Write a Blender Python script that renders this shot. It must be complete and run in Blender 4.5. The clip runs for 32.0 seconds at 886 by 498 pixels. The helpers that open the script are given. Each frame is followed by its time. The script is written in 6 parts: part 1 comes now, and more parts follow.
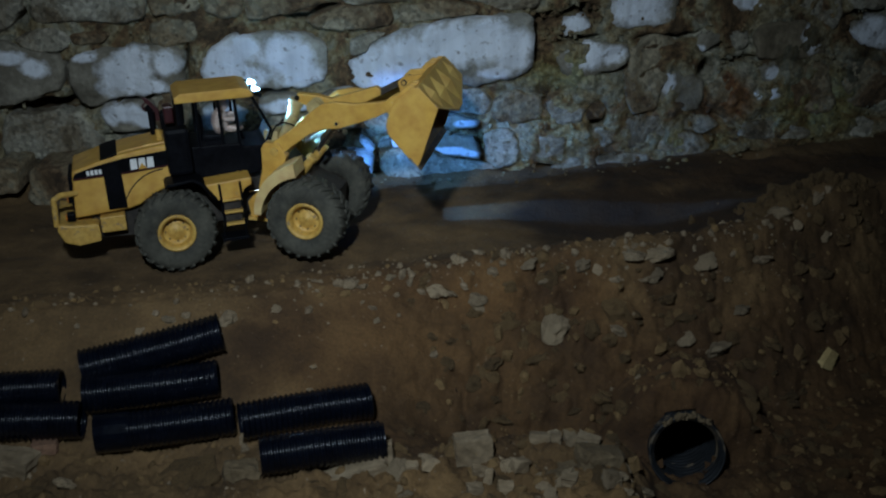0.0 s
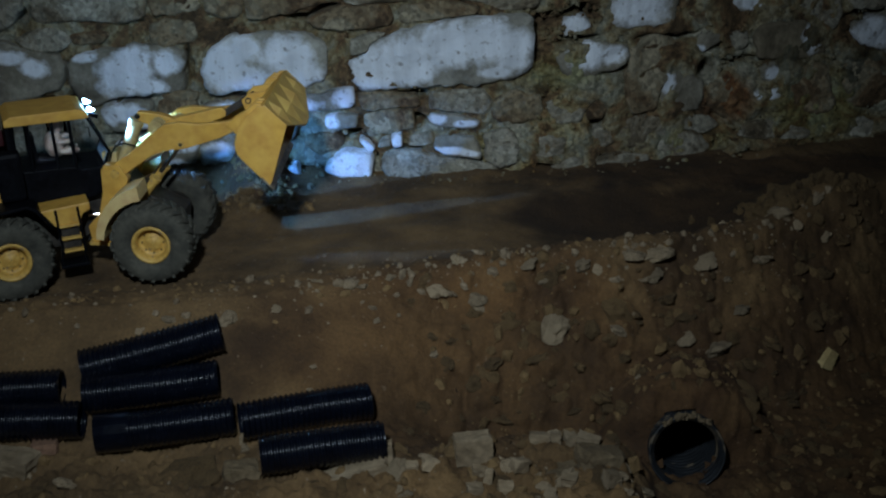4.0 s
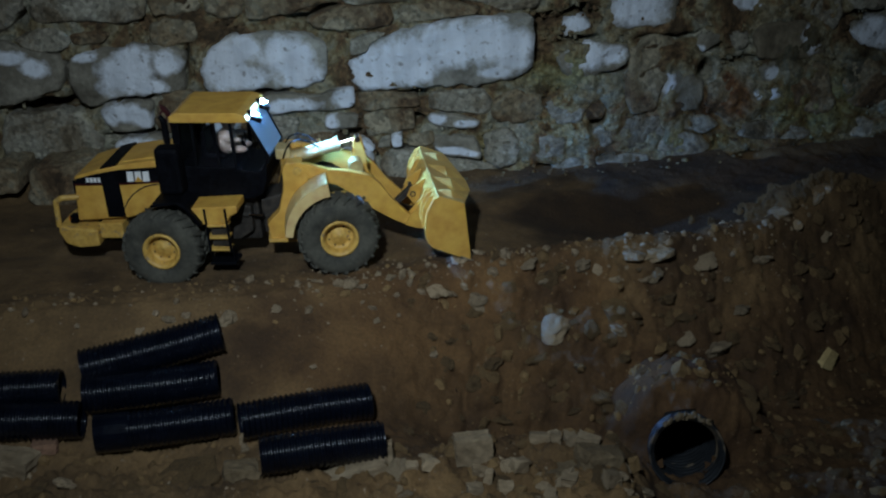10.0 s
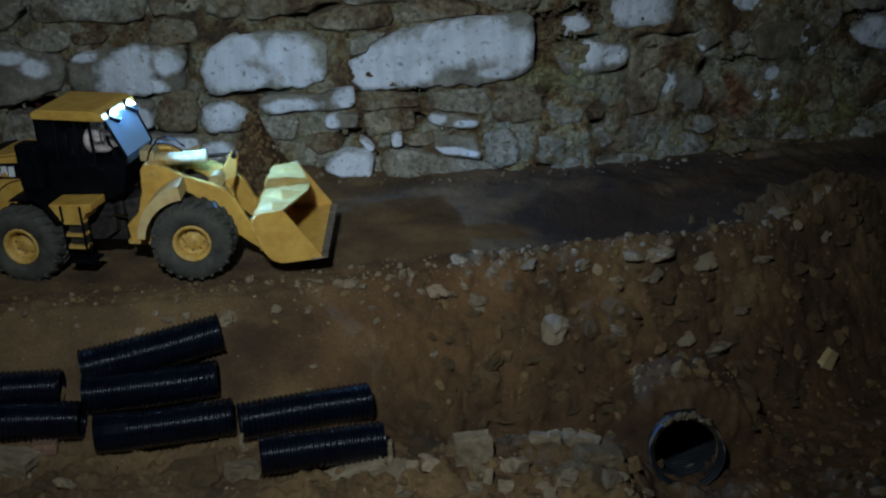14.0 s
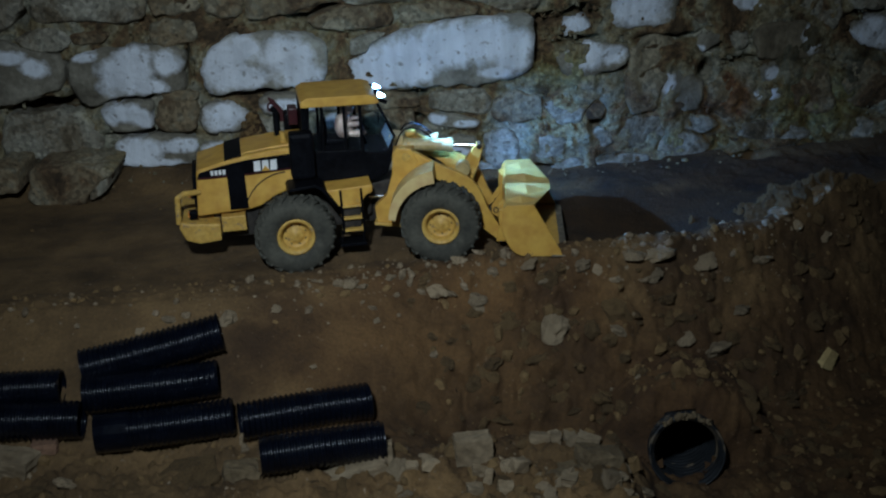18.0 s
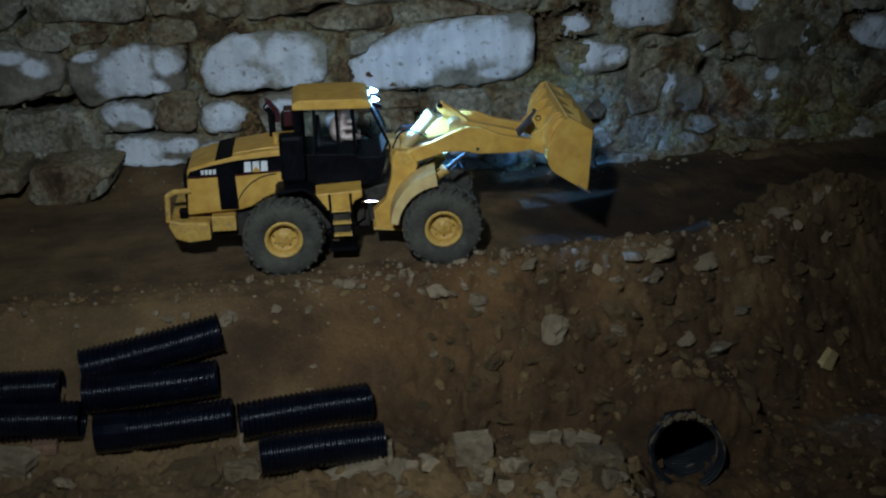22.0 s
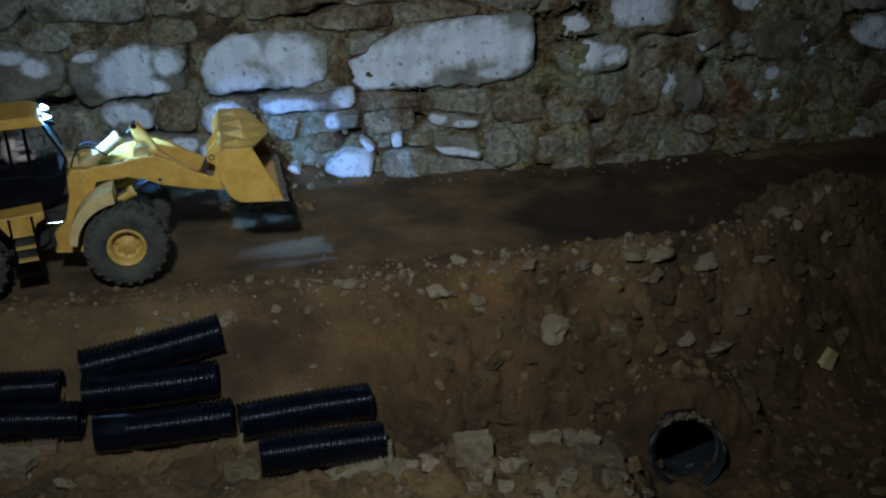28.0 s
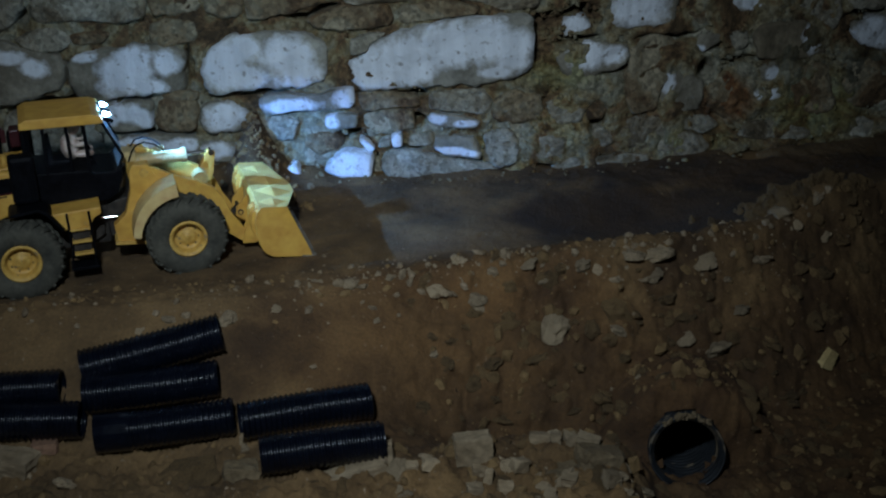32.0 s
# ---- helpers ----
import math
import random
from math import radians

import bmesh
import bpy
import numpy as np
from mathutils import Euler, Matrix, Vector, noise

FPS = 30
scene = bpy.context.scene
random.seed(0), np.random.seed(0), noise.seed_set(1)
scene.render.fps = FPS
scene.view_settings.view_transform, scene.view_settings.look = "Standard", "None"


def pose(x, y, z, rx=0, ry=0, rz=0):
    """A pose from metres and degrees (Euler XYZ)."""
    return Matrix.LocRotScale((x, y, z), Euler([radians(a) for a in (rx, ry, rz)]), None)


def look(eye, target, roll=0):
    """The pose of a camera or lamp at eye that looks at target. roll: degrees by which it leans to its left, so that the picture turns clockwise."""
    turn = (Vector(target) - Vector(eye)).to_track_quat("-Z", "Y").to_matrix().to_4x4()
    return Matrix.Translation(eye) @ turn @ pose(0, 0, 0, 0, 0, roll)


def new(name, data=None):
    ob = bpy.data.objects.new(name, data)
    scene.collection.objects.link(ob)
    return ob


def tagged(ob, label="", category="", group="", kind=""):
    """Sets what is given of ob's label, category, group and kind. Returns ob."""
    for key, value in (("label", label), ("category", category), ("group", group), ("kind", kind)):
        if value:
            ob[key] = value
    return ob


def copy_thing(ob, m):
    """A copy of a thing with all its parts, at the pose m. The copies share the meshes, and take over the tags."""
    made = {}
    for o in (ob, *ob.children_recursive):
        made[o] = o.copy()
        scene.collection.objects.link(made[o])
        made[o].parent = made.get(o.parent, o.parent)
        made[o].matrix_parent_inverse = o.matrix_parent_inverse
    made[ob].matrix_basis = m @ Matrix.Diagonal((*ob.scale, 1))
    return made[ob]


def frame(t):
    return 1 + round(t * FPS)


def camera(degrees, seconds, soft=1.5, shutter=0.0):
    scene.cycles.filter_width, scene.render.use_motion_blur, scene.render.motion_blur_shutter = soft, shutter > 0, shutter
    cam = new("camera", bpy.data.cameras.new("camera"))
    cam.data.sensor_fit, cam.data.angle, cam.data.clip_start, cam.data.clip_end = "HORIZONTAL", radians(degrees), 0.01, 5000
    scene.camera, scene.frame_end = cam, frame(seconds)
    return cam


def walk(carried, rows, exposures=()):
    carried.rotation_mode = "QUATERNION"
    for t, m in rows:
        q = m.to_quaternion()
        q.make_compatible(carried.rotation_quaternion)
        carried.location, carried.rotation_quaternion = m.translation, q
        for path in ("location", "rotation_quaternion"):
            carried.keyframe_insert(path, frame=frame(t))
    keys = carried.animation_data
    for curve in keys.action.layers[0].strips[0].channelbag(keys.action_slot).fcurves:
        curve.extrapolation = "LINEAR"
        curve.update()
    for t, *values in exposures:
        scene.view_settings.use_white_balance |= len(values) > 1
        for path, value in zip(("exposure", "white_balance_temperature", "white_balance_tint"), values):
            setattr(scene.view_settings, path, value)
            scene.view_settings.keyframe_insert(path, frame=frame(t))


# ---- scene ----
cam = camera(41.584, 32.0, soft=2.2)
VIEW = Matrix.Translation((0, 0, 0.6897)) @ pose(0, 0, 0, 90 - 22.486, 0, 0) @ pose(0, 0, 0, 0, 0, -1.901)
walk(cam, [(0.0, VIEW), (32.0, VIEW)], exposures=[(0.0, 0.0), (32.0, 0.0)])

# ---------------------------------------------------------------- light
world = bpy.data.worlds.new("cellar_air")
scene.world = world
world.use_nodes = True
world.node_tree.nodes["Background"].inputs["Color"].default_value = (0.55, 0.65, 0.85, 1)
world.node_tree.nodes["Background"].inputs["Strength"].default_value = 0.022


def area_lamp(name, eye, target, size, watts, colour, spread):
    data = bpy.data.lights.new(name, "AREA")
    data.shape, data.size, data.energy, data.color = "DISK", size, watts, colour
    data.spread = radians(spread)
    ob = new(name, data)
    ob.matrix_world = look(eye, target)
    return ob


area_lamp("cellar_lamp", (-0.17, 0.22, 1.01), (-0.12, 1.75, 0.05), 0.07, 2.65, (0.72, 0.87, 1.0), 70.0)


# ---------------------------------------------------------------- materials
def own_grain(N, L, co):
    """Texture places shifted at random from object to object, so that no two pieces share a pattern."""
    info = N.new("ShaderNodeObjectInfo")
    far = N.new("ShaderNodeMath")
    far.operation = "MULTIPLY"
    far.inputs[1].default_value = 61.0
    L.new(info.outputs["Random"], far.inputs[0])
    shift = N.new("ShaderNodeVectorMath")
    shift.operation = "ADD"
    L.new(co.outputs["Object"], shift.inputs[0])
    L.new(far.outputs["Value"], shift.inputs[1])
    return shift.outputs["Vector"]


def surface(name, dark, light, scale=20.0, rough=0.85, metal=0.0, bump=0.3, fine=160.0, spots=None, spot_size=60.0, spot_level=0.62, coat=0.0, random_tint=0.0, spec=0.5, damp_dry_shade=()):
    """A worn surface: two colours mixed by coarse noise, fine grain in colour and relief, and optional spots."""
    m = bpy.data.materials.new(name)
    m.use_nodes = True
    nt = m.node_tree
    N, L = nt.nodes, nt.links
    b = N["Principled BSDF"]
    co = N.new("ShaderNodeTexCoord")
    grain_at = co.outputs["Object"]
    if random_tint:
        grain_at = own_grain(N, L, co)
    n1 = N.new("ShaderNodeTexNoise")
    n1.inputs["Scale"].default_value, n1.inputs["Detail"].default_value, n1.inputs["Roughness"].default_value = scale, 6.0, 0.6
    n2 = N.new("ShaderNodeTexNoise")
    n2.inputs["Scale"].default_value, n2.inputs["Detail"].default_value = fine, 4.0
    L.new(grain_at, n1.inputs["Vector"])
    L.new(grain_at, n2.inputs["Vector"])
    ramp = N.new("ShaderNodeValToRGB")
    ramp.color_ramp.elements[0].position, ramp.color_ramp.elements[1].position = 0.33, 0.68
    ramp.color_ramp.elements[0].color, ramp.color_ramp.elements[1].color = (*dark, 1), (*light, 1)
    L.new(n1.outputs["Fac"], ramp.inputs["Fac"])
    col = ramp.outputs["Color"]
    grain = N.new("ShaderNodeMix")
    grain.data_type, grain.blend_type = "RGBA", "OVERLAY"
    grain.inputs["Factor"].default_value = 0.45
    L.new(col, grain.inputs["A"])
    L.new(n2.outputs["Fac"], grain.inputs["B"])
    col = grain.outputs["Result"]
    if spots:
        n3 = N.new("ShaderNodeTexNoise")
        n3.inputs["Scale"].default_value, n3.inputs["Detail"].default_value = spot_size, 5.0
        L.new(grain_at, n3.inputs["Vector"])
        r3 = N.new("ShaderNodeMapRange")
        r3.inputs["From Min"].default_value, r3.inputs["From Max"].default_value = spot_level, spot_level + 0.08
        L.new(n3.outputs["Fac"], r3.inputs["Value"])
        mx = N.new("ShaderNodeMix")
        mx.data_type = "RGBA"
        L.new(r3.outputs["Result"], mx.inputs["Factor"])
        L.new(col, mx.inputs["A"])
        mx.inputs["B"].default_value = (*spots, 1)
        col = mx.outputs["Result"]
    if random_tint:
        info = N.new("ShaderNodeObjectInfo")
        hsv = N.new("ShaderNodeHueSaturation")
        mr = N.new("ShaderNodeMapRange")
        mr.inputs["To Min"].default_value, mr.inputs["To Max"].default_value = 1 - random_tint, 1 + random_tint
        L.new(info.outputs["Random"], mr.inputs["Value"])
        L.new(mr.outputs["Result"], hsv.inputs["Value"])
        L.new(col, hsv.inputs["Color"])
        col = hsv.outputs["Color"]
    for x, y, rx, ry, tone_gain in damp_dry_shade:
        # uneven patches round x, y: freshly dug damp soil, dry crust, shade painted in
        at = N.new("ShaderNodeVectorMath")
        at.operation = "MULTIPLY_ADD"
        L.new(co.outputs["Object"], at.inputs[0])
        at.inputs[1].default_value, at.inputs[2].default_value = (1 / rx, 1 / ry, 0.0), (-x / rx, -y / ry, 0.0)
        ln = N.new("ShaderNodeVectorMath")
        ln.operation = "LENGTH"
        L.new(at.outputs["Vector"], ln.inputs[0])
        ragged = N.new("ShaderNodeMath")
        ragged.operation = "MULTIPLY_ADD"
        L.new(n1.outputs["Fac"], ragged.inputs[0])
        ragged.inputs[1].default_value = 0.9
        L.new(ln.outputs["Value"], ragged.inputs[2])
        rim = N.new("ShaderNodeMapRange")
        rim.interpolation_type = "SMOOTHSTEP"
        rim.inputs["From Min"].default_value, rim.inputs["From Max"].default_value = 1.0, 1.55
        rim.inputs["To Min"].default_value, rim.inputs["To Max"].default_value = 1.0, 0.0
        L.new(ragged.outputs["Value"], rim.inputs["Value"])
        tint_mix = N.new("ShaderNodeMix")
        tint_mix.data_type, tint_mix.blend_type = "RGBA", "MULTIPLY"
        L.new(rim.outputs["Result"], tint_mix.inputs["Factor"])
        L.new(col, tint_mix.inputs["A"])
        tint_mix.inputs["B"].default_value = (tone_gain, tone_gain * (0.86 if tone_gain < 1 else 0.98), tone_gain * (0.72 if tone_gain < 1 else 0.95), 1)
        col = tint_mix.outputs["Result"]
    L.new(col, b.inputs["Base Color"])
    b.inputs["Metallic"].default_value = metal
    b.inputs["Coat Weight"].default_value = coat
    b.inputs["Specular IOR Level"].default_value = spec
    rr = N.new("ShaderNodeMapRange")
    rr.inputs["To Min"].default_value, rr.inputs["To Max"].default_value = max(rough - 0.12, 0.03), min(rough + 0.12, 1.0)
    L.new(n1.outputs["Fac"], rr.inputs["Value"])
    L.new(rr.outputs["Result"], b.inputs["Roughness"])
    if bump:
        add = N.new("ShaderNodeMath")
        add.operation = "MULTIPLY_ADD"
        L.new(n2.outputs["Fac"], add.inputs[0])
        add.inputs[1].default_value = 0.35
        n4 = N.new("ShaderNodeTexNoise")
        n4.inputs["Scale"].default_value, n4.inputs["Detail"].default_value, n4.inputs["Roughness"].default_value = math.sqrt(scale * fine), 5.0, 0.65
        L.new(grain_at, n4.inputs["Vector"])
        both = N.new("ShaderNodeMath")
        both.operation = "MULTIPLY_ADD"
        L.new(n4.outputs["Fac"], both.inputs[0])
        both.inputs[1].default_value = 0.9
        L.new(n1.outputs["Fac"], both.inputs[2])
        L.new(both.outputs["Value"], add.inputs[2])
        bp = N.new("ShaderNodeBump")
        bp.inputs["Strength"].default_value, bp.inputs["Distance"].default_value = bump, 0.004
        L.new(add.outputs["Value"], bp.inputs["Height"])
        L.new(bp.outputs["Normal"], b.inputs["Normal"])
    return m


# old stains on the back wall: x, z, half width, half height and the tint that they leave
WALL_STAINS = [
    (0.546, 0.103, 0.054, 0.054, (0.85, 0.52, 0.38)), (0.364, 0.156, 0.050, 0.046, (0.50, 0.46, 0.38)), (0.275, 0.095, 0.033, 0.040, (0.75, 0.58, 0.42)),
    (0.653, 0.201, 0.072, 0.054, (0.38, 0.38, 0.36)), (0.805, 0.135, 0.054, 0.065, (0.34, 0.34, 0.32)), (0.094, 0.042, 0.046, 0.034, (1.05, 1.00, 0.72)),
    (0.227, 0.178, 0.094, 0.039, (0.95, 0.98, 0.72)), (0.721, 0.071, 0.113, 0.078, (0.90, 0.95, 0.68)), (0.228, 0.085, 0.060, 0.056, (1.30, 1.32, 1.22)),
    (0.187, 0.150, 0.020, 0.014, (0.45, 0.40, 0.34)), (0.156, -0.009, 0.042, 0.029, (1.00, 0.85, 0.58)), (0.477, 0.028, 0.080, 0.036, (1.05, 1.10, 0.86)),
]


def mottled(name, colours, tint=0.0):
    """Old earth mortar: stains of several colours over one another, pale grit and a crumbly relief."""
    m = surface(name, colours[0], colours[-1], 13.0, 0.95, bump=1.2, fine=150.0, random_tint=tint)
    nt = m.node_tree
    N, L = nt.nodes, nt.links
    b = N["Principled BSDF"]
    co = N.new("ShaderNodeTexCoord")
    grain_at = own_grain(N, L, co) if tint else co.outputs["Object"]
    broad = N.new("ShaderNodeTexNoise")
    broad.inputs["Scale"].default_value, broad.inputs["Detail"].default_value, broad.inputs["Roughness"].default_value, broad.inputs["Distortion"].default_value = 9.0, 8.0, 0.68, 0.6
    L.new(grain_at, broad.inputs["Vector"])
    ramp = N.new("ShaderNodeValToRGB")
    first, last = 0.40, 0.61
    ramp.color_ramp.elements[0].position, ramp.color_ramp.elements[0].color = first, (*colours[0], 1)
    ramp.color_ramp.elements[1].position, ramp.color_ramp.elements[1].color = last, (*colours[-1], 1)
    for k, c in enumerate(colours[1:-1], 1):
        e = ramp.color_ramp.elements.new(first + (last - first) * k / (len(colours) - 1))
        e.color = (*c, 1)
    L.new(broad.outputs["Fac"], ramp.inputs["Fac"])
    grit = N.new("ShaderNodeTexVoronoi")
    grit.inputs["Scale"].default_value = 150.0
    L.new(grain_at, grit.inputs["Vector"])
    tone = N.new("ShaderNodeMix")
    tone.data_type, tone.blend_type = "RGBA", "OVERLAY"
    tone.inputs["Factor"].default_value = 0.5
    grey = N.new("ShaderNodeRGBToBW")
    L.new(grit.outputs["Color"], grey.inputs["Color"])
    L.new(ramp.outputs["Color"], tone.inputs["A"])
    L.new(grey.outputs["Val"], tone.inputs["B"])
    col = tone.outputs["Result"]
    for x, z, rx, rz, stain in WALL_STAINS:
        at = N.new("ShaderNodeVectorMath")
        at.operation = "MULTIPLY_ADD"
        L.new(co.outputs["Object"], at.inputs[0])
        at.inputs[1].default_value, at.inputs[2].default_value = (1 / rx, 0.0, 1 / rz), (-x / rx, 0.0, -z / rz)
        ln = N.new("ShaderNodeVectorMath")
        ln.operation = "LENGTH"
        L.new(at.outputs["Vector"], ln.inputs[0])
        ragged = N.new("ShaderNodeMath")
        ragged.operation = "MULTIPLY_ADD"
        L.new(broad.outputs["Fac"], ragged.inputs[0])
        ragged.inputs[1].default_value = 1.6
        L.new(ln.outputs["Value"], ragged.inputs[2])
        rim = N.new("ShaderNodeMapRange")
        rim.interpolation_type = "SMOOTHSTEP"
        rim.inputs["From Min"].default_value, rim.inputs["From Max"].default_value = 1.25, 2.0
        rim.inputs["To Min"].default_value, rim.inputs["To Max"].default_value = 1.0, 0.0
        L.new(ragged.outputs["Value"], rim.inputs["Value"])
        tint_mix = N.new("ShaderNodeMix")
        tint_mix.data_type, tint_mix.blend_type = "RGBA", "MULTIPLY"
        L.new(rim.outputs["Result"], tint_mix.inputs["Factor"])
        L.new(col, tint_mix.inputs["A"])
        tint_mix.inputs["B"].default_value = (*stain, 1)
        col = tint_mix.outputs["Result"]
    L.new(col, b.inputs["Base Color"])
    return m


def limewashed(name, bare_dark, bare_light, white, patches):
    """Stone with irregular coats of old lime: patches (x, z, half width, half height) on its face, flecked and streaked."""
    m = surface(name, bare_dark, bare_light, 22.0, 0.9, bump=1.3, fine=120.0, random_tint=0.12)
    nt = m.node_tree
    N, L = nt.nodes, nt.links
    b = N["Principled BSDF"]
    base = b.inputs["Base Color"].links[0].from_socket
    co = N.new("ShaderNodeTexCoord")
    info = N.new("ShaderNodeObjectInfo")
    shift = N.new("ShaderNodeVectorMath")
    shift.operation = "ADD"
    L.new(co.outputs["Object"], shift.inputs[0])
    L.new(info.outputs["Random"], shift.inputs[1])
    nearest = None
    for x, z, rx, rz in patches:
        at = N.new("ShaderNodeVectorMath")
        at.operation = "MULTIPLY_ADD"
        L.new(co.outputs["Object"], at.inputs[0])
        at.inputs[1].default_value, at.inputs[2].default_value = (1 / rx, 0.0, 1 / rz), (-x / rx, 0.0, -z / rz)
        ln = N.new("ShaderNodeVectorMath")
        ln.operation = "LENGTH"
        L.new(at.outputs["Vector"], ln.inputs[0])
        if nearest is None:
            nearest = ln.outputs["Value"]
        else:
            low = N.new("ShaderNodeMath")
            low.operation = "SMOOTH_MIN"
            L.new(nearest, low.inputs[0])
            L.new(ln.outputs["Value"], low.inputs[1])
            low.inputs[2].default_value = 0.25
            nearest = low.outputs["Value"]
    nz = N.new("ShaderNodeTexNoise")
    nz.inputs["Scale"].default_value, nz.inputs["Detail"].default_value, nz.inputs["Roughness"].default_value = 38.0, 7.0, 0.62
    L.new(shift.outputs["Vector"], nz.inputs["Vector"])
    rim = N.new("ShaderNodeMath")
    rim.operation = "MULTIPLY_ADD"
    L.new(nz.outputs["Fac"], rim.inputs[0])
    rim.inputs[1].default_value = 1.5
    L.new(nearest, rim.inputs[2])
    mr = N.new("ShaderNodeMapRange")
    mr.inputs["From Min"].default_value, mr.inputs["From Max"].default_value = 1.44, 1.94
    mr.inputs["To Min"].default_value, mr.inputs["To Max"].default_value = 1.0, 0.0
    L.new(rim.outputs["Value"], mr.inputs["Value"])
    fleck = N.new("ShaderNodeTexNoise")
    fleck.inputs["Scale"].default_value, fleck.inputs["Detail"].default_value = 85.0, 5.0
    L.new(shift.outputs["Vector"], fleck.inputs["Vector"])
    fr = N.new("ShaderNodeValToRGB")
    fr.color_ramp.elements[0].position, fr.color_ramp.elements[1].position = 0.29, 0.40
    fr.color_ramp.elements[0].color = (white[0] * 0.42, white[1] * 0.40, white[2] * 0.38, 1)
    fr.color_ramp.elements[1].color = (*white, 1)
    L.new(fleck.outputs["Fac"], fr.inputs["Fac"])
    mx = N.new("ShaderNodeMix")
    mx.data_type = "RGBA"
    L.new(mr.outputs["Result"], mx.inputs["Factor"])
    L.new(base, mx.inputs["A"])
    # faint runs down the face
    tall = N.new("ShaderNodeVectorMath")
    tall.operation = "MULTIPLY"
    tall.inputs[1].default_value = (55.0, 20.0, 7.0)
    L.new(shift.outputs["Vector"], tall.inputs[0])
    runs = N.new("ShaderNodeTexNoise")
    runs.inputs["Scale"].default_value, runs.inputs["Detail"].default_value = 1.0, 4.0
    L.new(tall.outputs["Vector"], runs.inputs["Vector"])
    rr = N.new("ShaderNodeMapRange")
    rr.inputs["From Min"].default_value, rr.inputs["From Max"].default_value = 0.30, 0.62
    rr.inputs["To Min"].default_value, rr.inputs["To Max"].default_value = 0.72, 1.0
    L.new(runs.outputs["Fac"], rr.inputs["Value"])
    wash = N.new("ShaderNodeMix")
    wash.data_type, wash.blend_type = "RGBA", "MULTIPLY"
    wash.inputs["Factor"].default_value = 0.7
    L.new(fr.outputs["Color"], wash.inputs["A"])
    L.new(rr.outputs["Result"], wash.inputs["B"])
    L.new(wash.outputs["Result"], mx.inputs["B"])
    L.new(mx.outputs["Result"], b.inputs["Base Color"])
    return m


def glow(name, colour, strength):
    m = bpy.data.materials.new(name)
    m.use_nodes = True
    b = m.node_tree.nodes["Principled BSDF"]
    b.inputs["Base Color"].default_value = (*colour, 1)
    b.inputs["Emission Color"].default_value = (*colour, 1)
    b.inputs["Emission Strength"].default_value = strength
    return m


def tinted_glass(name, colour, rough=0.05, clear=1.0):
    m = bpy.data.materials.new(name)
    m.use_nodes = True
    b = m.node_tree.nodes["Principled BSDF"]
    b.inputs["Base Color"].default_value = (*colour, 1)
    b.inputs["Roughness"].default_value = rough
    b.inputs["Transmission Weight"].default_value = clear
    b.inputs["IOR"].default_value = 1.1
    return m


# right-hand dark patches paint lamp falloff and pit shade; pale ones are dry crust
DIRT = surface("packed_soil", (0.0540, 0.0300, 0.0108), (0.170, 0.1010, 0.0410), 9.0, 0.95, bump=1.0, fine=210.0, spots=(0.2208, 0.1656, 0.1104), spot_size=120.0, spot_level=0.66, damp_dry_shade=((0.36, 1.83, 0.30, 0.14, 0.30), (0.55, 2.00, 0.48, 0.09, 0.45), (0.70, 1.42, 0.50, 0.38, 0.72), (0.06, 1.19, 0.42, 0.09, 1.5), (0.05, 1.575, 0.30, 0.035, 1.30), (0.07, 1.46, 0.42, 0.20, 0.78), (-0.31, 1.97, 0.09, 0.13, 0.62)))
CLOD = surface("soil_clods", (0.081, 0.0476, 0.0174), (0.192, 0.118, 0.0473), 16.0, 0.95, bump=0.7, fine=190.0, random_tint=0.25)
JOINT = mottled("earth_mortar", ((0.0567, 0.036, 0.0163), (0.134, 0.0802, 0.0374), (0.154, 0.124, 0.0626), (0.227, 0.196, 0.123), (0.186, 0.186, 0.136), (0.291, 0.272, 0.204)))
GRAVEL = surface("dusty_gravel", (0.1288, 0.09016, 0.0506), (0.2944, 0.2208, 0.138), 45.0, 0.92, bump=0.7)
ROCK = surface("limestone_chunks", (0.184, 0.1306, 0.0736), (0.3588, 0.2732, 0.1702), 24.0, 0.93, bump=0.5, fine=120.0, random_tint=0.3)
REDDISH = surface("reddish_stone", (0.15, 0.080, 0.048), (0.25, 0.140, 0.085), 30.0, 0.93, bump=0.6, fine=120.0)
CRUST = surface("dry_soil_crust", (0.105, 0.072, 0.036), (0.205, 0.148, 0.082), 22.0, 0.95, bump=1.0, fine=170.0)
PALE_CHIP = surface("cream_chip", (0.42, 0.30, 0.12), (0.56, 0.43, 0.20), 8.0, 0.85, bump=0.05)
STONE = {
    "dun": mottled("dun_block", ((0.0979, 0.0765, 0.0466), (0.155, 0.127, 0.0852), (0.206, 0.183, 0.135), (0.258, 0.237, 0.184), (0.222, 0.209, 0.161), (0.34, 0.322, 0.26)), 0.2),
    "brown": mottled("brown_block", ((0.0552, 0.0346, 0.0172), (0.12, 0.0747, 0.0375), (0.152, 0.114, 0.0665), (0.207, 0.159, 0.0938), (0.175, 0.155, 0.106), (0.276, 0.237, 0.16)), 0.2),
}
# kept pale so the unseen walls bounce more lamp light
PLASTER = surface("rough_plaster", (0.45, 0.44, 0.42), (0.58, 0.57, 0.54), 3.0, 0.95, bump=0.4)
YELLOW = surface("yellow_paint", (0.56, 0.308, 0.054), (0.63, 0.364, 0.076), 22.0, 0.46, bump=0.03, fine=60.0, spots=(0.44, 0.285, 0.09), spot_size=40.0, spot_level=0.69, coat=0.1)
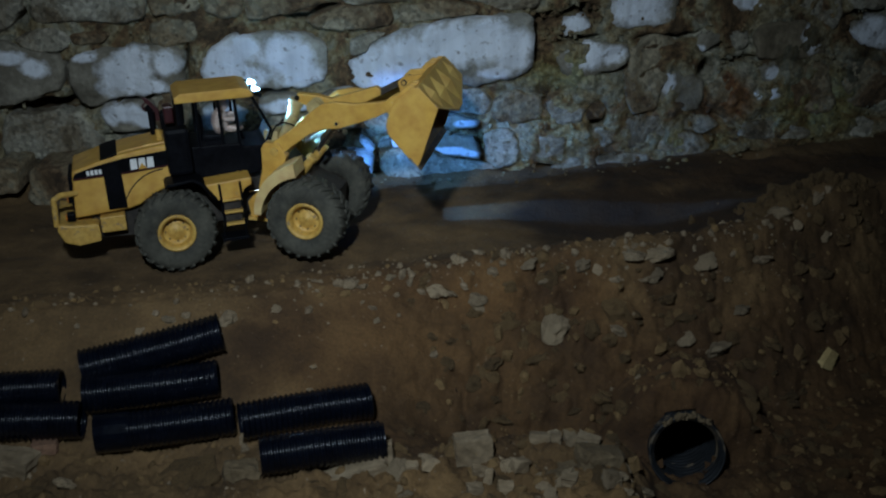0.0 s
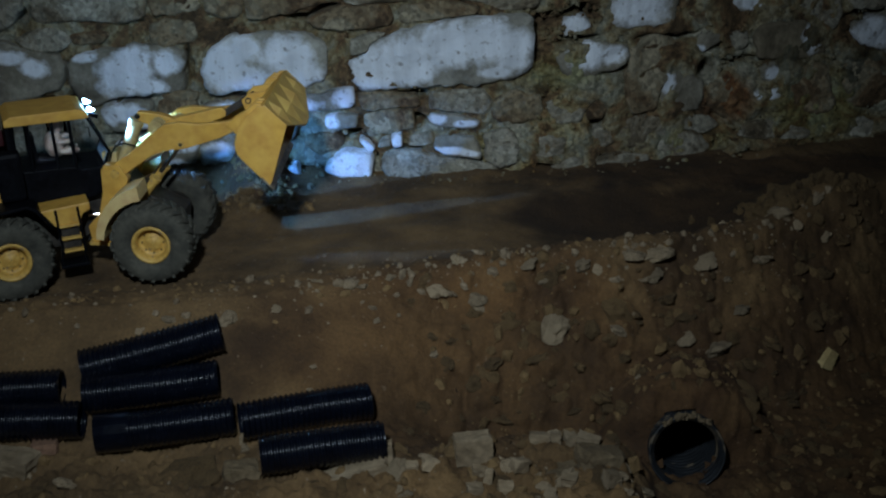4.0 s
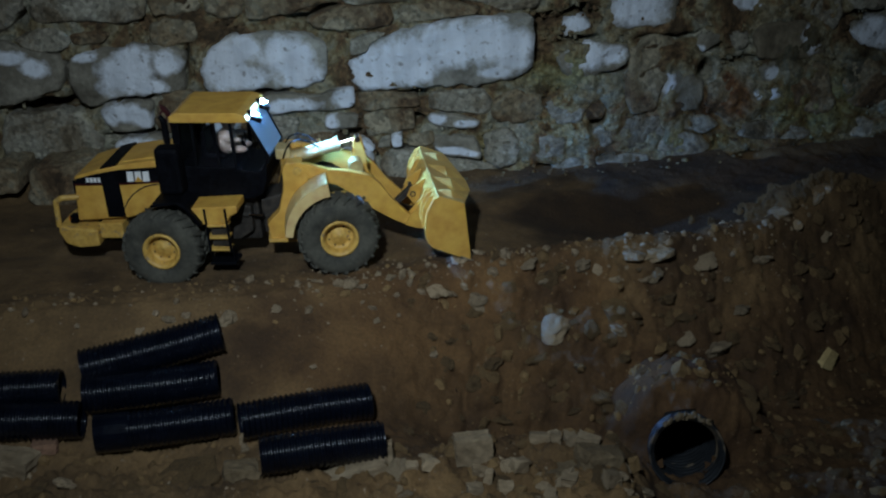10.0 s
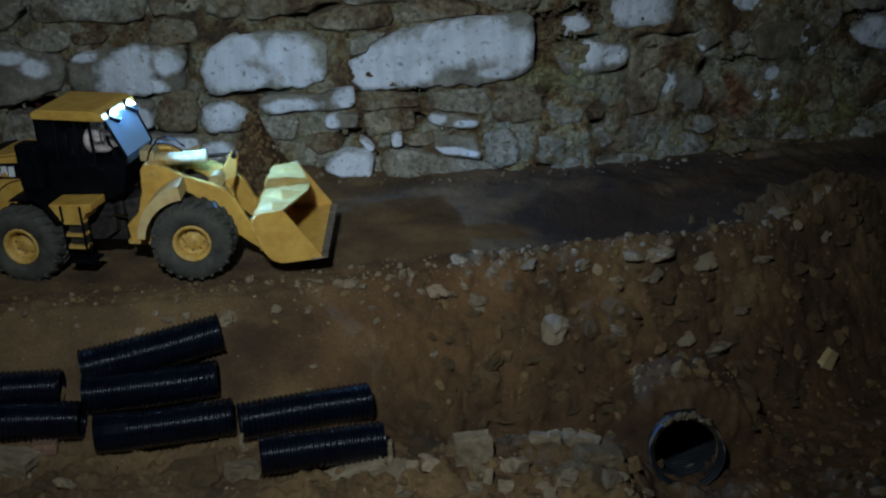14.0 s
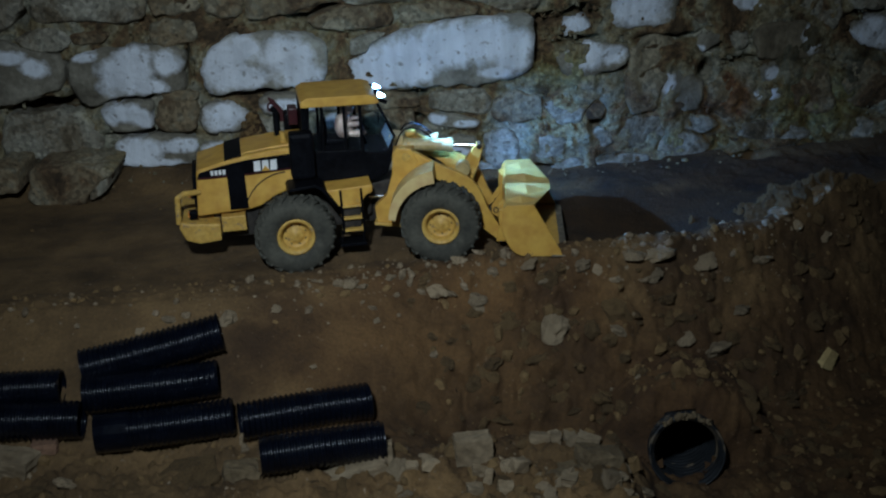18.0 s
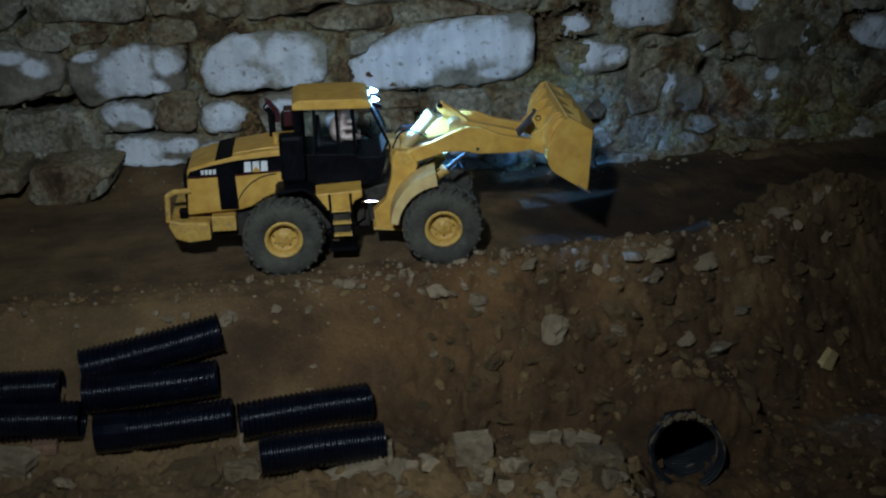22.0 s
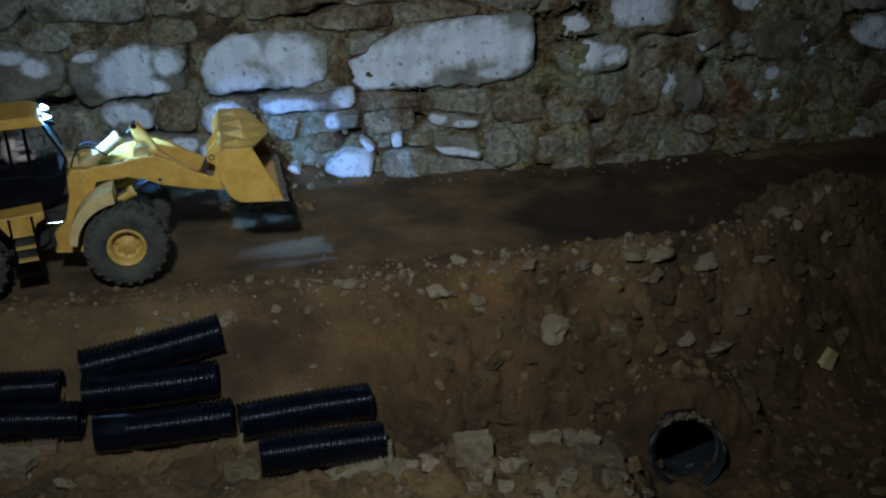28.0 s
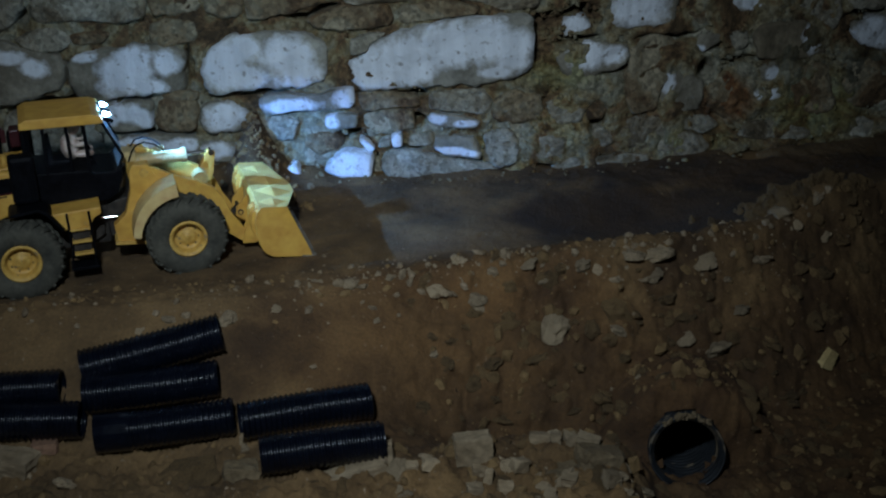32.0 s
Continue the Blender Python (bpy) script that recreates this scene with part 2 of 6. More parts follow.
DUSTY = surface("dusty_yellow_paint", (0.50, 0.285, 0.055), (0.62, 0.39, 0.095), 45.0, 0.55, bump=0.08, spots=(0.30, 0.20, 0.10), spot_size=110.0, spot_level=0.60)
CREAM = surface("cream_painted_metal", (0.40, 0.300, 0.125), (0.48, 0.375, 0.18), 60.0, 0.45, bump=0.05)
# lighter yellow: the work lamps' light painted onto the spill plate
LAMPLIT_YELLOW = surface("lamplit_yellow_paint", (0.60, 0.385, 0.10), (0.66, 0.445, 0.14), 18.0, 0.5, bump=0.02, fine=60.0)
RUBBER = surface("dusty_rubber", (0.030, 0.029, 0.022), (0.088, 0.083, 0.062), 35.0, 0.9, bump=0.35)
BLACK = surface("black_paint", (0.0022, 0.0024, 0.0034), (0.005, 0.0055, 0.0075), 40.0, 0.5, bump=0.05, spec=0.07)
IRON = surface("dark_greasy_iron", (0.018, 0.016, 0.014), (0.055, 0.045, 0.035), 60.0, 0.6, metal=0.3, bump=0.2)
CHROME = surface("chrome_rod", (0.70, 0.72, 0.75), (0.82, 0.84, 0.86), 60.0, 0.15, metal=1.0, bump=0.0)
WORN = surface("worn_steel_edge", (0.16, 0.13, 0.10), (0.36, 0.31, 0.24), 80.0, 0.5, metal=0.6, bump=0.2)
RED = surface("dark_red_plastic", (0.026, 0.004, 0.006), (0.048, 0.006, 0.008), 60.0, 0.4, bump=0.03)
WHITE = surface("white_decal", (0.70, 0.70, 0.68), (0.80, 0.80, 0.78), 90.0, 0.5, bump=0.0)
PVC = surface("black_drain_pipe", (0.0016, 0.0027, 0.0062), (0.0034, 0.0052, 0.0105), 50.0, 0.24, bump=0.04, spots=(0.05, 0.037, 0.024), spot_size=35.0, spot_level=0.72, spec=0.38)
CULVERT = surface("muddy_drain_pipe", (0.006, 0.0075, 0.009), (0.020, 0.023, 0.027), 30.0, 0.5, bump=0.15, spots=(0.15, 0.115, 0.075), spot_size=26.0, spot_level=0.57)
FIGURE = surface("painted_plastic_figure", (0.28, 0.175, 0.13), (0.48, 0.39, 0.34), 70.0, 0.6, bump=0.0)
HOSE = surface("rubber_hose", (0.005, 0.005, 0.005), (0.009, 0.009, 0.009), 60.0, 0.85, bump=0.0, spec=0.1)
PALE = surface("pale_yellow_paint", (0.60, 0.43, 0.17), (0.66, 0.49, 0.22), 24.0, 0.6, bump=0.04, fine=60.0, spots=(0.42, 0.30, 0.14), spot_size=40.0, spot_level=0.70)
AMBER = surface("amber_plastic", (0.55, 0.16, 0.02), (0.65, 0.22, 0.03), 60.0, 0.3, bump=0.0)
GLASS = tinted_glass("cab_glass", (0.86, 0.90, 0.94))
# dusty glass whose blue tint paints in the LED glow
GLOW_DUST_GLASS = tinted_glass("dusty_glow_windscreen", (0.46, 0.68, 0.92), 0.12, 0.58)
LED = glow("led_face", (0.12, 0.38, 1.0), 380000.0)
LED_SIDE = glow("led_lens", (0.22, 0.56, 1.0), 560.0)


# ---------------------------------------------------------------- mesh helpers
def part(name, bm, material, parent=None, label="", smooth=False):
    me = bpy.data.meshes.new(name)
    bm.normal_update()
    bm.to_mesh(me)
    bm.free()
    me.materials.append(material)
    if smooth:
        me.polygons.foreach_set("use_smooth", [True] * len(me.polygons))
    ob = new(name, me)
    if material in (GLASS, GLOW_DUST_GLASS):
        ob.visible_shadow = False
    if parent:
        ob.parent = parent
    if label:
        tagged(ob, label)
    return ob


def mesh_of(name, verts, faces, material, smooth=True):
    me = bpy.data.meshes.new(name)
    me.from_pydata(verts, [], faces)
    me.materials.append(material)
    if smooth:
        me.polygons.foreach_set("use_smooth", [True] * len(me.polygons))
    me.update()
    return me


def bevelled(bm, geom_edges, width, segments=2):
    if width > 0:
        bmesh.ops.bevel(bm, geom=geom_edges, offset=width, segments=segments, affect="EDGES", profile=0.6)


def box(bm, x0, x1, y0, y1, z0, z1, bevel=0.0015):
    vs = [bm.verts.new(p) for p in ((x0, y0, z0), (x1, y0, z0), (x1, y1, z0), (x0, y1, z0), (x0, y0, z1), (x1, y0, z1), (x1, y1, z1), (x0, y1, z1))]
    fs = [bm.faces.new([vs[i] for i in q]) for q in ((0, 3, 2, 1), (4, 5, 6, 7), (0, 1, 5, 4), (1, 2, 6, 5), (2, 3, 7, 6), (3, 0, 4, 7))]
    bevelled(bm, list({e for f in fs for e in f.edges}), bevel)
    return bm


def prism(bm, outline, y0, y1, bevel=0.0012, inset=0.0):
    """A plate with its outline in x, z, from y0 to y1; inset draws the y0 side in towards the middle."""
    cx = sum(p[0] for p in outline) / len(outline)
    cz = sum(p[1] for p in outline) / len(outline)
    k = 1 - inset
    a = [bm.verts.new((x, y1, z)) for x, z in outline]
    b = [bm.verts.new((cx + (x - cx) * k, y0, cz + (z - cz) * k)) for x, z in outline]
    n = len(outline)
    fs = [bm.faces.new(a), bm.faces.new(b[::-1])]
    fs += [bm.faces.new((a[i], b[i], b[(i + 1) % n], a[(i + 1) % n])) for i in range(n)]
    bmesh.ops.recalc_face_normals(bm, faces=fs)
    bevelled(bm, list({e for f in fs for e in f.edges}), bevel)
    return bm


def rod(bm, p, q, r, r2=None, sides=14, caps=True):
    p, q = Vector(p), Vector(q)
    m = Matrix.Translation((p + q) / 2) @ (q - p).to_track_quat("Z", "Y").to_matrix().to_4x4()
    bmesh.ops.create_cone(bm, cap_ends=caps, segments=sides, radius1=r, radius2=r if r2 is None else r2, depth=(q - p).length, matrix=m)
    return bm


def tube(bm, path, r, sides=8):
    for a, b in zip(path[:-1], path[1:]):
        rod(bm, a, b, r, sides=sides)
    for p in path[1:-1]:
        bmesh.ops.create_icosphere(bm, subdivisions=1, radius=r * 1.02, matrix=Matrix.Translation(p))
    return bm


def lathe(bm, profile, sides=32):
    """Turns a profile of (radius, offset along the axis) round the y axis."""
    rings = []
    for r, o in profile:
        rings.append([bm.verts.new((r * math.cos(2 * math.pi * i / sides), o, r * math.sin(2 * math.pi * i / sides))) for i in range(sides)])
    for a, b in zip(rings[:-1], rings[1:]):
        for i in range(sides):
            bm.faces.new((a[i], a[(i + 1) % sides], b[(i + 1) % sides], b[i]))
    return bm


B = bmesh.new


# ---------------------------------------------------------------- ground
def road_edge(x):
    """y of the brink of the haul road, where the bank falls towards the trench."""
    return np.interp(x, (-1.2, -0.6, -0.3, 0.0, 0.25, 0.5, 0.75, 1.3), (1.46, 1.495, 1.53, 1.60, 1.615, 1.69, 1.84, 1.98))


def wall_face(x):
    """y of the stone wall's mean face."""
    return 2.04 + 0.2 * np.maximum(np.asarray(x) - 0.2, 0.0)


def ease(a, b, v):
    u = np.clip((np.asarray(v) - a) / (b - a), 0.0, 1.0)
    return u * u * (3 - 2 * u)


def ground_base(x, y):
    """Height of the ground without its fine relief."""
    x, y = np.asarray(x, float), np.asarray(y, float)
    s = road_edge(x) - y
    right = ease(-0.16, 0.1, x)
    fall = -(0.78 * (1 - right) + 1.35 * right) * np.maximum(s - 0.012, 0.0)
    floor = -(0.135 * (1 - right) + 0.225 * right)
    soft = 0.02
    low = floor + soft * np.logaddexp(0.0, (fall - floor) / soft)
    z = low
    ridge = ease(1.42, 1.30, y) * (1 - ease(0.2, 0.3, x)) * right
    z = z + ridge * 0.10
    z = z + 0.020 * np.exp(-((s + 0.01) / 0.028) ** 2) * ease(-0.1, 0.2, x)
    z = z - 0.045 * np.exp(-(((x - 0.34) / 0.18) ** 2)) * ease(0.02, 0.09, -s) * (1 - ease(0.17, 0.30, -s))
    z = z + 0.036 * np.exp(-(((x - 0.605) / 0.085) ** 2) - ((y - 1.797) / 0.040) ** 2)
    z = z + 0.03 * ease(0.10, 0.0, wall_face(x) - y) * ease(0.0, 0.5, -x)
    z = z - 0.040 * np.exp(-(((x - 0.586) / 0.030) ** 2) - ((y - 2.095) / 0.024) ** 2)
    # soil tipped against the foot of the wall
    z = z + 0.105 * ease(0.17, 0.0, wall_face(x) - y) * np.exp(-(((x + 0.333) / 0.038) ** 2))
    z = z + 0.014 * np.exp(-(((x + 0.285) / 0.060) ** 2) - ((y - 1.905) / 0.050) ** 2)
    mound = -0.106 - 6.0 * (x - 0.335) ** 2 - 0.16 * (1 - ease(1.35, 1.435, y)) - 0.2 * ease(1.5, 1.6, y)
    return np.maximum(z, mound)


def relief(x, y, z=0.0):
    """Fine relief of the soil along its normal: ruts on the road, lumps on the banks."""
    s = float(road_edge(x)) - y
    bank = float(ease(-0.03, 0.04, s))
    right = float(ease(-0.14, 0.06, x))
    low = float(ease(1.36, 1.30, y))
    v = Vector((x, y, z))
    h = 0.004 * noise.noise(v * 9.0) * (1 - bank) + 0.0014 * noise.noise(v * 45.0)
    big = noise.voronoi(v * 16.0 + 0.45 * noise.noise_vector(v * 22))[0]
    lump = (min((big[1] - big[0]) * 2.2, 0.6) - 0.35) * 0.012 + (0.45 - big[0]) * 0.010
    small = noise.voronoi(v * 48.0 + 0.3 * noise.noise_vector(v * 60))[0]
    mid = (min((small[1] - small[0]) * 2.6, 0.6) - 0.3) * 0.008 + (0.42 - small[0]) * 0.004
    fine = (0.40 - noise.voronoi(v * 105.0)[0][0]) * 0.0052
    rough = noise.fractal(v * 14.0, 1.0, 2.0, 4)
    crumb = noise.fractal(v * 52.0, 0.8, 2.1, 3)
    pit = max(noise.noise(v * 24.0 + Vector((5, 1, 3))) - 0.28, 0.0)
    broken = max(right, low)
    ledge = 0.002 * noise.noise(Vector((x * 15.0, y * 12.0, z * 40.0)))
    calm = 1 - 0.70 * float(ease(0.36, 0.58, x))
    bed = calm - 0.40 * math.exp(-((x - 0.345) / 0.14) ** 2) * float(ease(1.55, 1.48, y))
    ledge, lump, mid = ledge * bed, lump * bed, mid * bed
    h += bank * (ledge * broken + (lump + mid) * (0.12 + 0.88 * broken) + fine * (0.4 + 0.6 * broken) + 0.006 * rough * calm * (0.4 + right) + 0.0042 * crumb * (0.25 + 0.75 * broken) - 0.028 * pit * broken * calm)
    brink = math.exp(-((s + 0.01) / 0.03) ** 2)
    h += brink * (0.4 * fine + 0.8 * mid + 0.004 * rough) * (1 - bank)
    far = float(ease(1.84, 1.99, y))
    h += far * (0.006 * rough + 0.6 * fine)
    rut = math.exp(-((y - road_edge(x) - 0.055) / 0.022) ** 2) + math.exp(-((y - road_edge(x) - 0.215) / 0.024) ** 2)
    h -= 0.0025 * rut * (1 - bank)
    return h


def nonuniform(lo, a, b, hi, fine, coarse):
    left = [lo + (a - lo) * i / coarse for i in range(coarse)]
    mid = [a + fine * i for i in range(int(round((b - a) / fine)) + 1)]
    right = [mid[-1] + (hi - mid[-1]) * (i + 1) / coarse for i in range(coarse)]
    return left + mid + right


def build_ground():
    xs = nonuniform(-3.0, -0.98, 1.05, 3.0, 0.0042, 10)
    ys = nonuniform(-1.5, 1.08, 2.12, 2.6, 0.0042, 10)
    X, Y = np.meshgrid(np.array(xs), np.array(ys), indexing="ij")
    Z = ground_base(X, Y)
    GY = (ground_base(X, Y + 0.004) - ground_base(X, Y - 0.004)) / 0.008
    verts = []
    for i, x in enumerate(xs):
        for j, y in enumerate(ys):
            z = float(Z[i, j])
            if -1.0 < x < 1.1 and 1.05 < y < 2.2:
                h = relief(x, y, z)
                slope = float(GY[i, j])
                k = 1 / math.hypot(1.0, slope)
                verts.append((x, y - h * slope * k, z + h * k))
            else:
                verts.append((x, y, z))
    ny = len(ys)
    faces = [(i * ny + j, (i + 1) * ny + j, (i + 1) * ny + j + 1, i * ny + j + 1) for i in range(len(xs) - 1) for j in range(ny - 1)]

    def in_culvert(f):
        x, y, z = verts[f[0]]
        u = (y - 1.362) / 0.208
        return 0.02 < u < 1.0 and math.hypot(x - 0.324 - 0.021 * u, z + 0.187 + 0.061 * u) < 0.0455

    faces = [f for f in faces if not in_culvert(f)]
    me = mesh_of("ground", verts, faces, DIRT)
    ob = new("ground", me)
    return tagged(ob, "brown packed soil haul road above a dug trench", "ground", kind="structure")


build_ground()

# unit lump shared by clods, chips and rocks
LUMPS = []
for seed in range(6):
    bm = B()
    bmesh.ops.create_icosphere(bm, subdivisions=3, radius=1.0)
    for v in bm.verts:
        cell = noise.voronoi(v.co * 1.5 + Vector((0, 0, seed * 3.3)))[0]
        n = 0.30 * min(cell[1] - cell[0], 0.5) - 0.1 + 0.07 * noise.noise(v.co * 6.5 + Vector((seed, 0, 0))) + 0.035 * noise.noise(v.co * 14 + Vector((seed, 0, 0)))
        n += noise.noise(v.co * 1.3 + Vector((seed * 7.1, 0, 0))) * 0.45 + noise.noise(v.co * 3.1 + Vector((0, seed * 5.3, 0))) * 0.16
        v.co *= 1 + n
        v.co.z *= 0.78
    LUMPS.append(([tuple(v.co) for v in bm.verts], [tuple(v.index for v in f.verts) for f in bm.faces]))
    bm.free()
SMALL_LUMPS = []
for seed in range(6):
    bm = B()
    bmesh.ops.create_icosphere(bm, subdivisions=1, radius=1.0)
    for v in bm.verts:
        v.co *= 1 + noise.noise(v.co * 1.7 + Vector((seed * 3.7, 2, 0))) * 0.6
    SMALL_LUMPS.append((np.array([v.co for v in bm.verts]), [tuple(v.index for v in f.verts) for f in bm.faces]))
    bm.free()


def heap(name, spots, material, label, category):
    """Many small lumps (x, y, z, radius) joined into one mesh."""
    rng = random.Random(5)
    verts, faces = [], []
    for x, y, z, r in spots:
        vs, fs = SMALL_LUMPS[rng.randrange(6)]
        rot = np.array(Euler((rng.uniform(0, 6), rng.uniform(0, 6), rng.uniform(0, 6))).to_matrix())
        s = np.array((rng.uniform(0.8, 1.3), rng.uniform(0.7, 1.2), rng.uniform(0.6, 0.95))) * r
        p = (vs * s) @ rot.T + np.array((x, y, z))
        o = len(verts)
        verts.extend(map(tuple, p))
        faces.extend(tuple(o + i for i in f) for f in fs)
    ob = new(name, mesh_of(name, verts, faces, material, smooth=False))
    return tagged(ob, label, category, kind="stuff")


CLOD_MESHES = [mesh_of("soil_clod", vs, fs, CLOD, smooth=False) for vs, fs in LUMPS]


def on_ground(x, y, up):
    z = float(ground_base(x, y))
    slope = float(ground_base(x, y + 0.004) - ground_base(x, y - 0.004)) / 0.008
    k = 1 / math.hypot(1.0, slope)
    h = relief(x, y, z) + up
    return (x, y - h * slope * k, z + h * k)


def scatter_soil():
    rng = random.Random(11)
    clods, grit, count = [], [], 0
    while len(clods) < 2000:
        x, y = rng.uniform(-0.85, 0.95), rng.uniform(1.12, 1.98)
        s = float(road_edge(x)) - y
        if s < -0.05:
            want = 0.08 if y > 1.88 else 0.005
        elif s < 0.03:
            want = 0.8
        else:
            want = 0.9 if x > -0.02 else (0.10 if y > 1.33 else 0.7)
        if abs(x - 0.32) < 0.075 and y < 1.42:
            continue
        if rng.random() > want:
            continue
        big = rng.random() ** 4
        broken = (x > -0.03 and s > 0.0) or y < 1.32
        r = 0.0020 + (0.013 if broken else 0.006) * big
        if want < 0.2:
            r *= 0.6
        if r > 0.0085 and count < 110:
            ob = new("soil_clod", CLOD_MESHES[rng.randrange(6)])
            ob.matrix_basis = Matrix.LocRotScale(on_ground(x, y, -r * 0.55), Euler((rng.uniform(0, 6), rng.uniform(0, 6), rng.uniform(0, 6))), (r * rng.uniform(1.0, 1.7), r * rng.uniform(0.9, 1.4), r * rng.uniform(0.8, 1.2)))
            tagged(ob, "rough brown clod of soil on the trench bank", "soil clod", "soil clods")
            count += 1
        else:
            clods.append((*on_ground(x, y, -r * 0.2), r))
    while len(grit) < 520:
        x = rng.uniform(-0.8, 0.8) if rng.random() < 0.4 else rng.uniform(-0.22, 0.55)
        y = float(road_edge(x)) + rng.gauss(-0.008, 0.035 if rng.random() < 0.5 else 0.014)
        if rng.random() < 0.25:
            y = rng.uniform(1.15, 1.31)
        r = 0.0016 + 0.0078 * rng.random() ** 4
        if abs(x - 0.32) < 0.075 and y < 1.42:
            continue
        grit.append((*on_ground(x, y, r * 0.05), r))
    heap("soil_crumbs", clods, CLOD, "loose brown soil crumbs on the trench banks", "soil")
    heap("gravel", grit, GRAVEL, "small beige limestone gravel along the road edge", "gravel")


scatter_soil()


def rubble_pile():
    rng = random.Random(31)
    for k in range(110):
        x, y = rng.gauss(0.605, 0.065), rng.gauss(1.800, 0.028)
        r = 0.005 + 0.013 * rng.random() ** 2
        up = 0.007 * rng.random() * math.exp(-(((x - 0.605) / 0.075) ** 2))
        ob = new("soil_clod", CLOD_MESHES[rng.randrange(6)])
        ob.matrix_basis = Matrix.LocRotScale(on_ground(x, y, r * 0.1 + up), Euler((rng.uniform(0, 6), rng.uniform(0, 6), rng.uniform(0, 6))), (r * rng.uniform(0.9, 1.3), r * rng.uniform(0.8, 1.2), r * rng.uniform(0.7, 1.0)))
        tagged(ob, "reddish brown clod of soil in a heap on the road", "soil clod", "heaped soil clods")


rubble_pile()


def foot_of_wall():
    rng = random.Random(41)
    spots = []
    for k in range(90):
        x = rng.uniform(-0.75, 0.55)
        y = float(wall_face(x)) - 0.010 - (0.005 + 0.055 * rng.random() ** 1.5)
        r = 0.0018 + 0.004 * rng.random() ** 2
        spots.append((*on_ground(x, y, r * 0.3), r))
    heap("wall_foot_rubble", spots, JOINT, "loose rubble fallen at the foot of the stone wall", "rubble")
    crumbs = []
    for k in range(420):
        down = rng.random()
        x = rng.gauss(-0.333 + 0.040 * down, 0.020 + 0.022 * down)
        y = float(wall_face(x)) - 0.012 - 0.185 * down
        r = 0.0016 + 0.0065 * rng.random() ** 3
        crumbs.append((*on_ground(x, y, r * 0.25), r))
    heap("tipped_soil", crumbs, CLOD, "dark crumbly soil tipped against the foot of the wall", "soil")
    for k in range(16):
        x, y = rng.gauss(-0.318, 0.035), rng.uniform(1.86, 1.96)
        r = 0.006 + 0.007 * rng.random()
        ob = new("soil_clod", CLOD_MESHES[rng.randrange(6)])
        ob.matrix_basis = Matrix.LocRotScale(on_ground(x, y, r * 0.1), Euler((rng.uniform(0, 6), rng.uniform(0, 6), rng.uniform(0, 6))), (r, r * 0.9, r * 0.8))
        tagged(ob, "dark clod of soil on the pile against the wall", "soil clod", "tipped soil clods")


foot_of_wall()


# ---------------------------------------------------------------- stone wall and the closed room
# open joints where the mortar has fallen out: x, z, half width, half height
OPEN_JOINTS = [(-0.723, 0.295, 0.010, 0.022), (-0.683, 0.145, 0.051, 0.014), (-0.729, 0.138, 0.041, 0.008), (-0.652, 0.160, 0.008, 0.014), (-0.659, 0.199, 0.005, 0.020), (-0.443, 0.205, 0.007, 0.032), (-0.715, 0.034, 0.098, 0.007), (-0.777, 0.000, 0.005, 0.028), (-0.633, -0.030, 0.010, 0.018), (-0.525, 0.018, 0.075, 0.004), (-0.552, 0.089, 0.046, 0.004), (-0.491, 0.085, 0.041, 0.004), (-0.340, 0.159, 0.061, 0.004), (-0.228, 0.292, 0.030, 0.004), (-0.193, 0.304, 0.020, 0.004), (-0.086, 0.149, 0.056, 0.003), (-0.038, 0.144, 0.014, 0.006), (-0.039, 0.098, 0.014, 0.006), (0.022, 0.019, 0.047, 0.003)]
OPEN_JOINTS += [(-0.060, 0.044, 0.021, 0.004), (-0.115, 0.032, 0.004, 0.007), (0.176, 0.232, 0.003, 0.042), (0.203, 0.276, 0.037, 0.004), (0.259, 0.284, 0.027, 0.005), (0.252, 0.236, 0.031, 0.004), (0.324, 0.174, 0.023, 0.004), (0.592, -0.021, 0.028, 0.010), (0.507, 0.199, 0.015, 0.005), (0.494, 0.156, 0.013, 0.013), (0.561, 0.174, 0.033, 0.003), (0.418, 0.226, 0.043, 0.004), (0.812, 0.242, 0.046, 0.003), (-0.585, 0.152, 0.061, 0.003), (0.289, 0.088, 0.013, 0.024), (0.189, -0.004, 0.025, 0.005), (0.376, 0.192, 0.019, 0.012), (-0.162, 0.076, 0.023, 0.004), (-0.176, -0.013, 0.042, 0.007)]


def build_wall():
    xs = nonuniform(-3.0, -0.95, 1.05, 3.0, 0.005, 8)
    zs = nonuniform(-0.3, -0.06, 0.40, 2.4, 0.005, 8)
    verts = []
    for x in xs:
        for z in zs:
            v = Vector((x, 0, z))
            earthy = float(ease(0.02, 0.25, x))
            y = float(wall_face(x)) + 0.005 * (1 - earthy) - 0.001 * earthy
            if abs(x) < 1.2:
                y -= 0.010 * (1 + 0.3 * earthy) * noise.fractal(v * 13.0, 1.0, 2.0, 5)
                cell = noise.voronoi(v * 42.0 + 0.4 * noise.noise_vector(v * 50))[0]
                y -= (0.42 - cell[0]) * 0.008 + min(cell[1] - cell[0], 0.3) * 0.010
                w = v + 0.006 * noise.noise_vector(v * 45)
                for hx, hz, rx, rz in OPEN_JOINTS:
                    d = ((w.x - hx) / (rx * 1.1)) ** 2 + ((w.z - hz) / (rz + 0.002)) ** 2
                    if d < 4:
                        y += 0.075 * math.exp(-d * d)
            verts.append((x, y, z))
    nz = len(zs)
    faces = [(i * nz + j, (i + 1) * nz + j, (i + 1) * nz + j + 1, i * nz + j + 1) for i in range(len(xs) - 1) for j in range(nz - 1)]
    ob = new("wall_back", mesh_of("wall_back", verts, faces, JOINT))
    return tagged(ob, "old rubble stone wall with earth mortar and limewashed blocks", "wall", kind="structure")


WALL = build_wall()
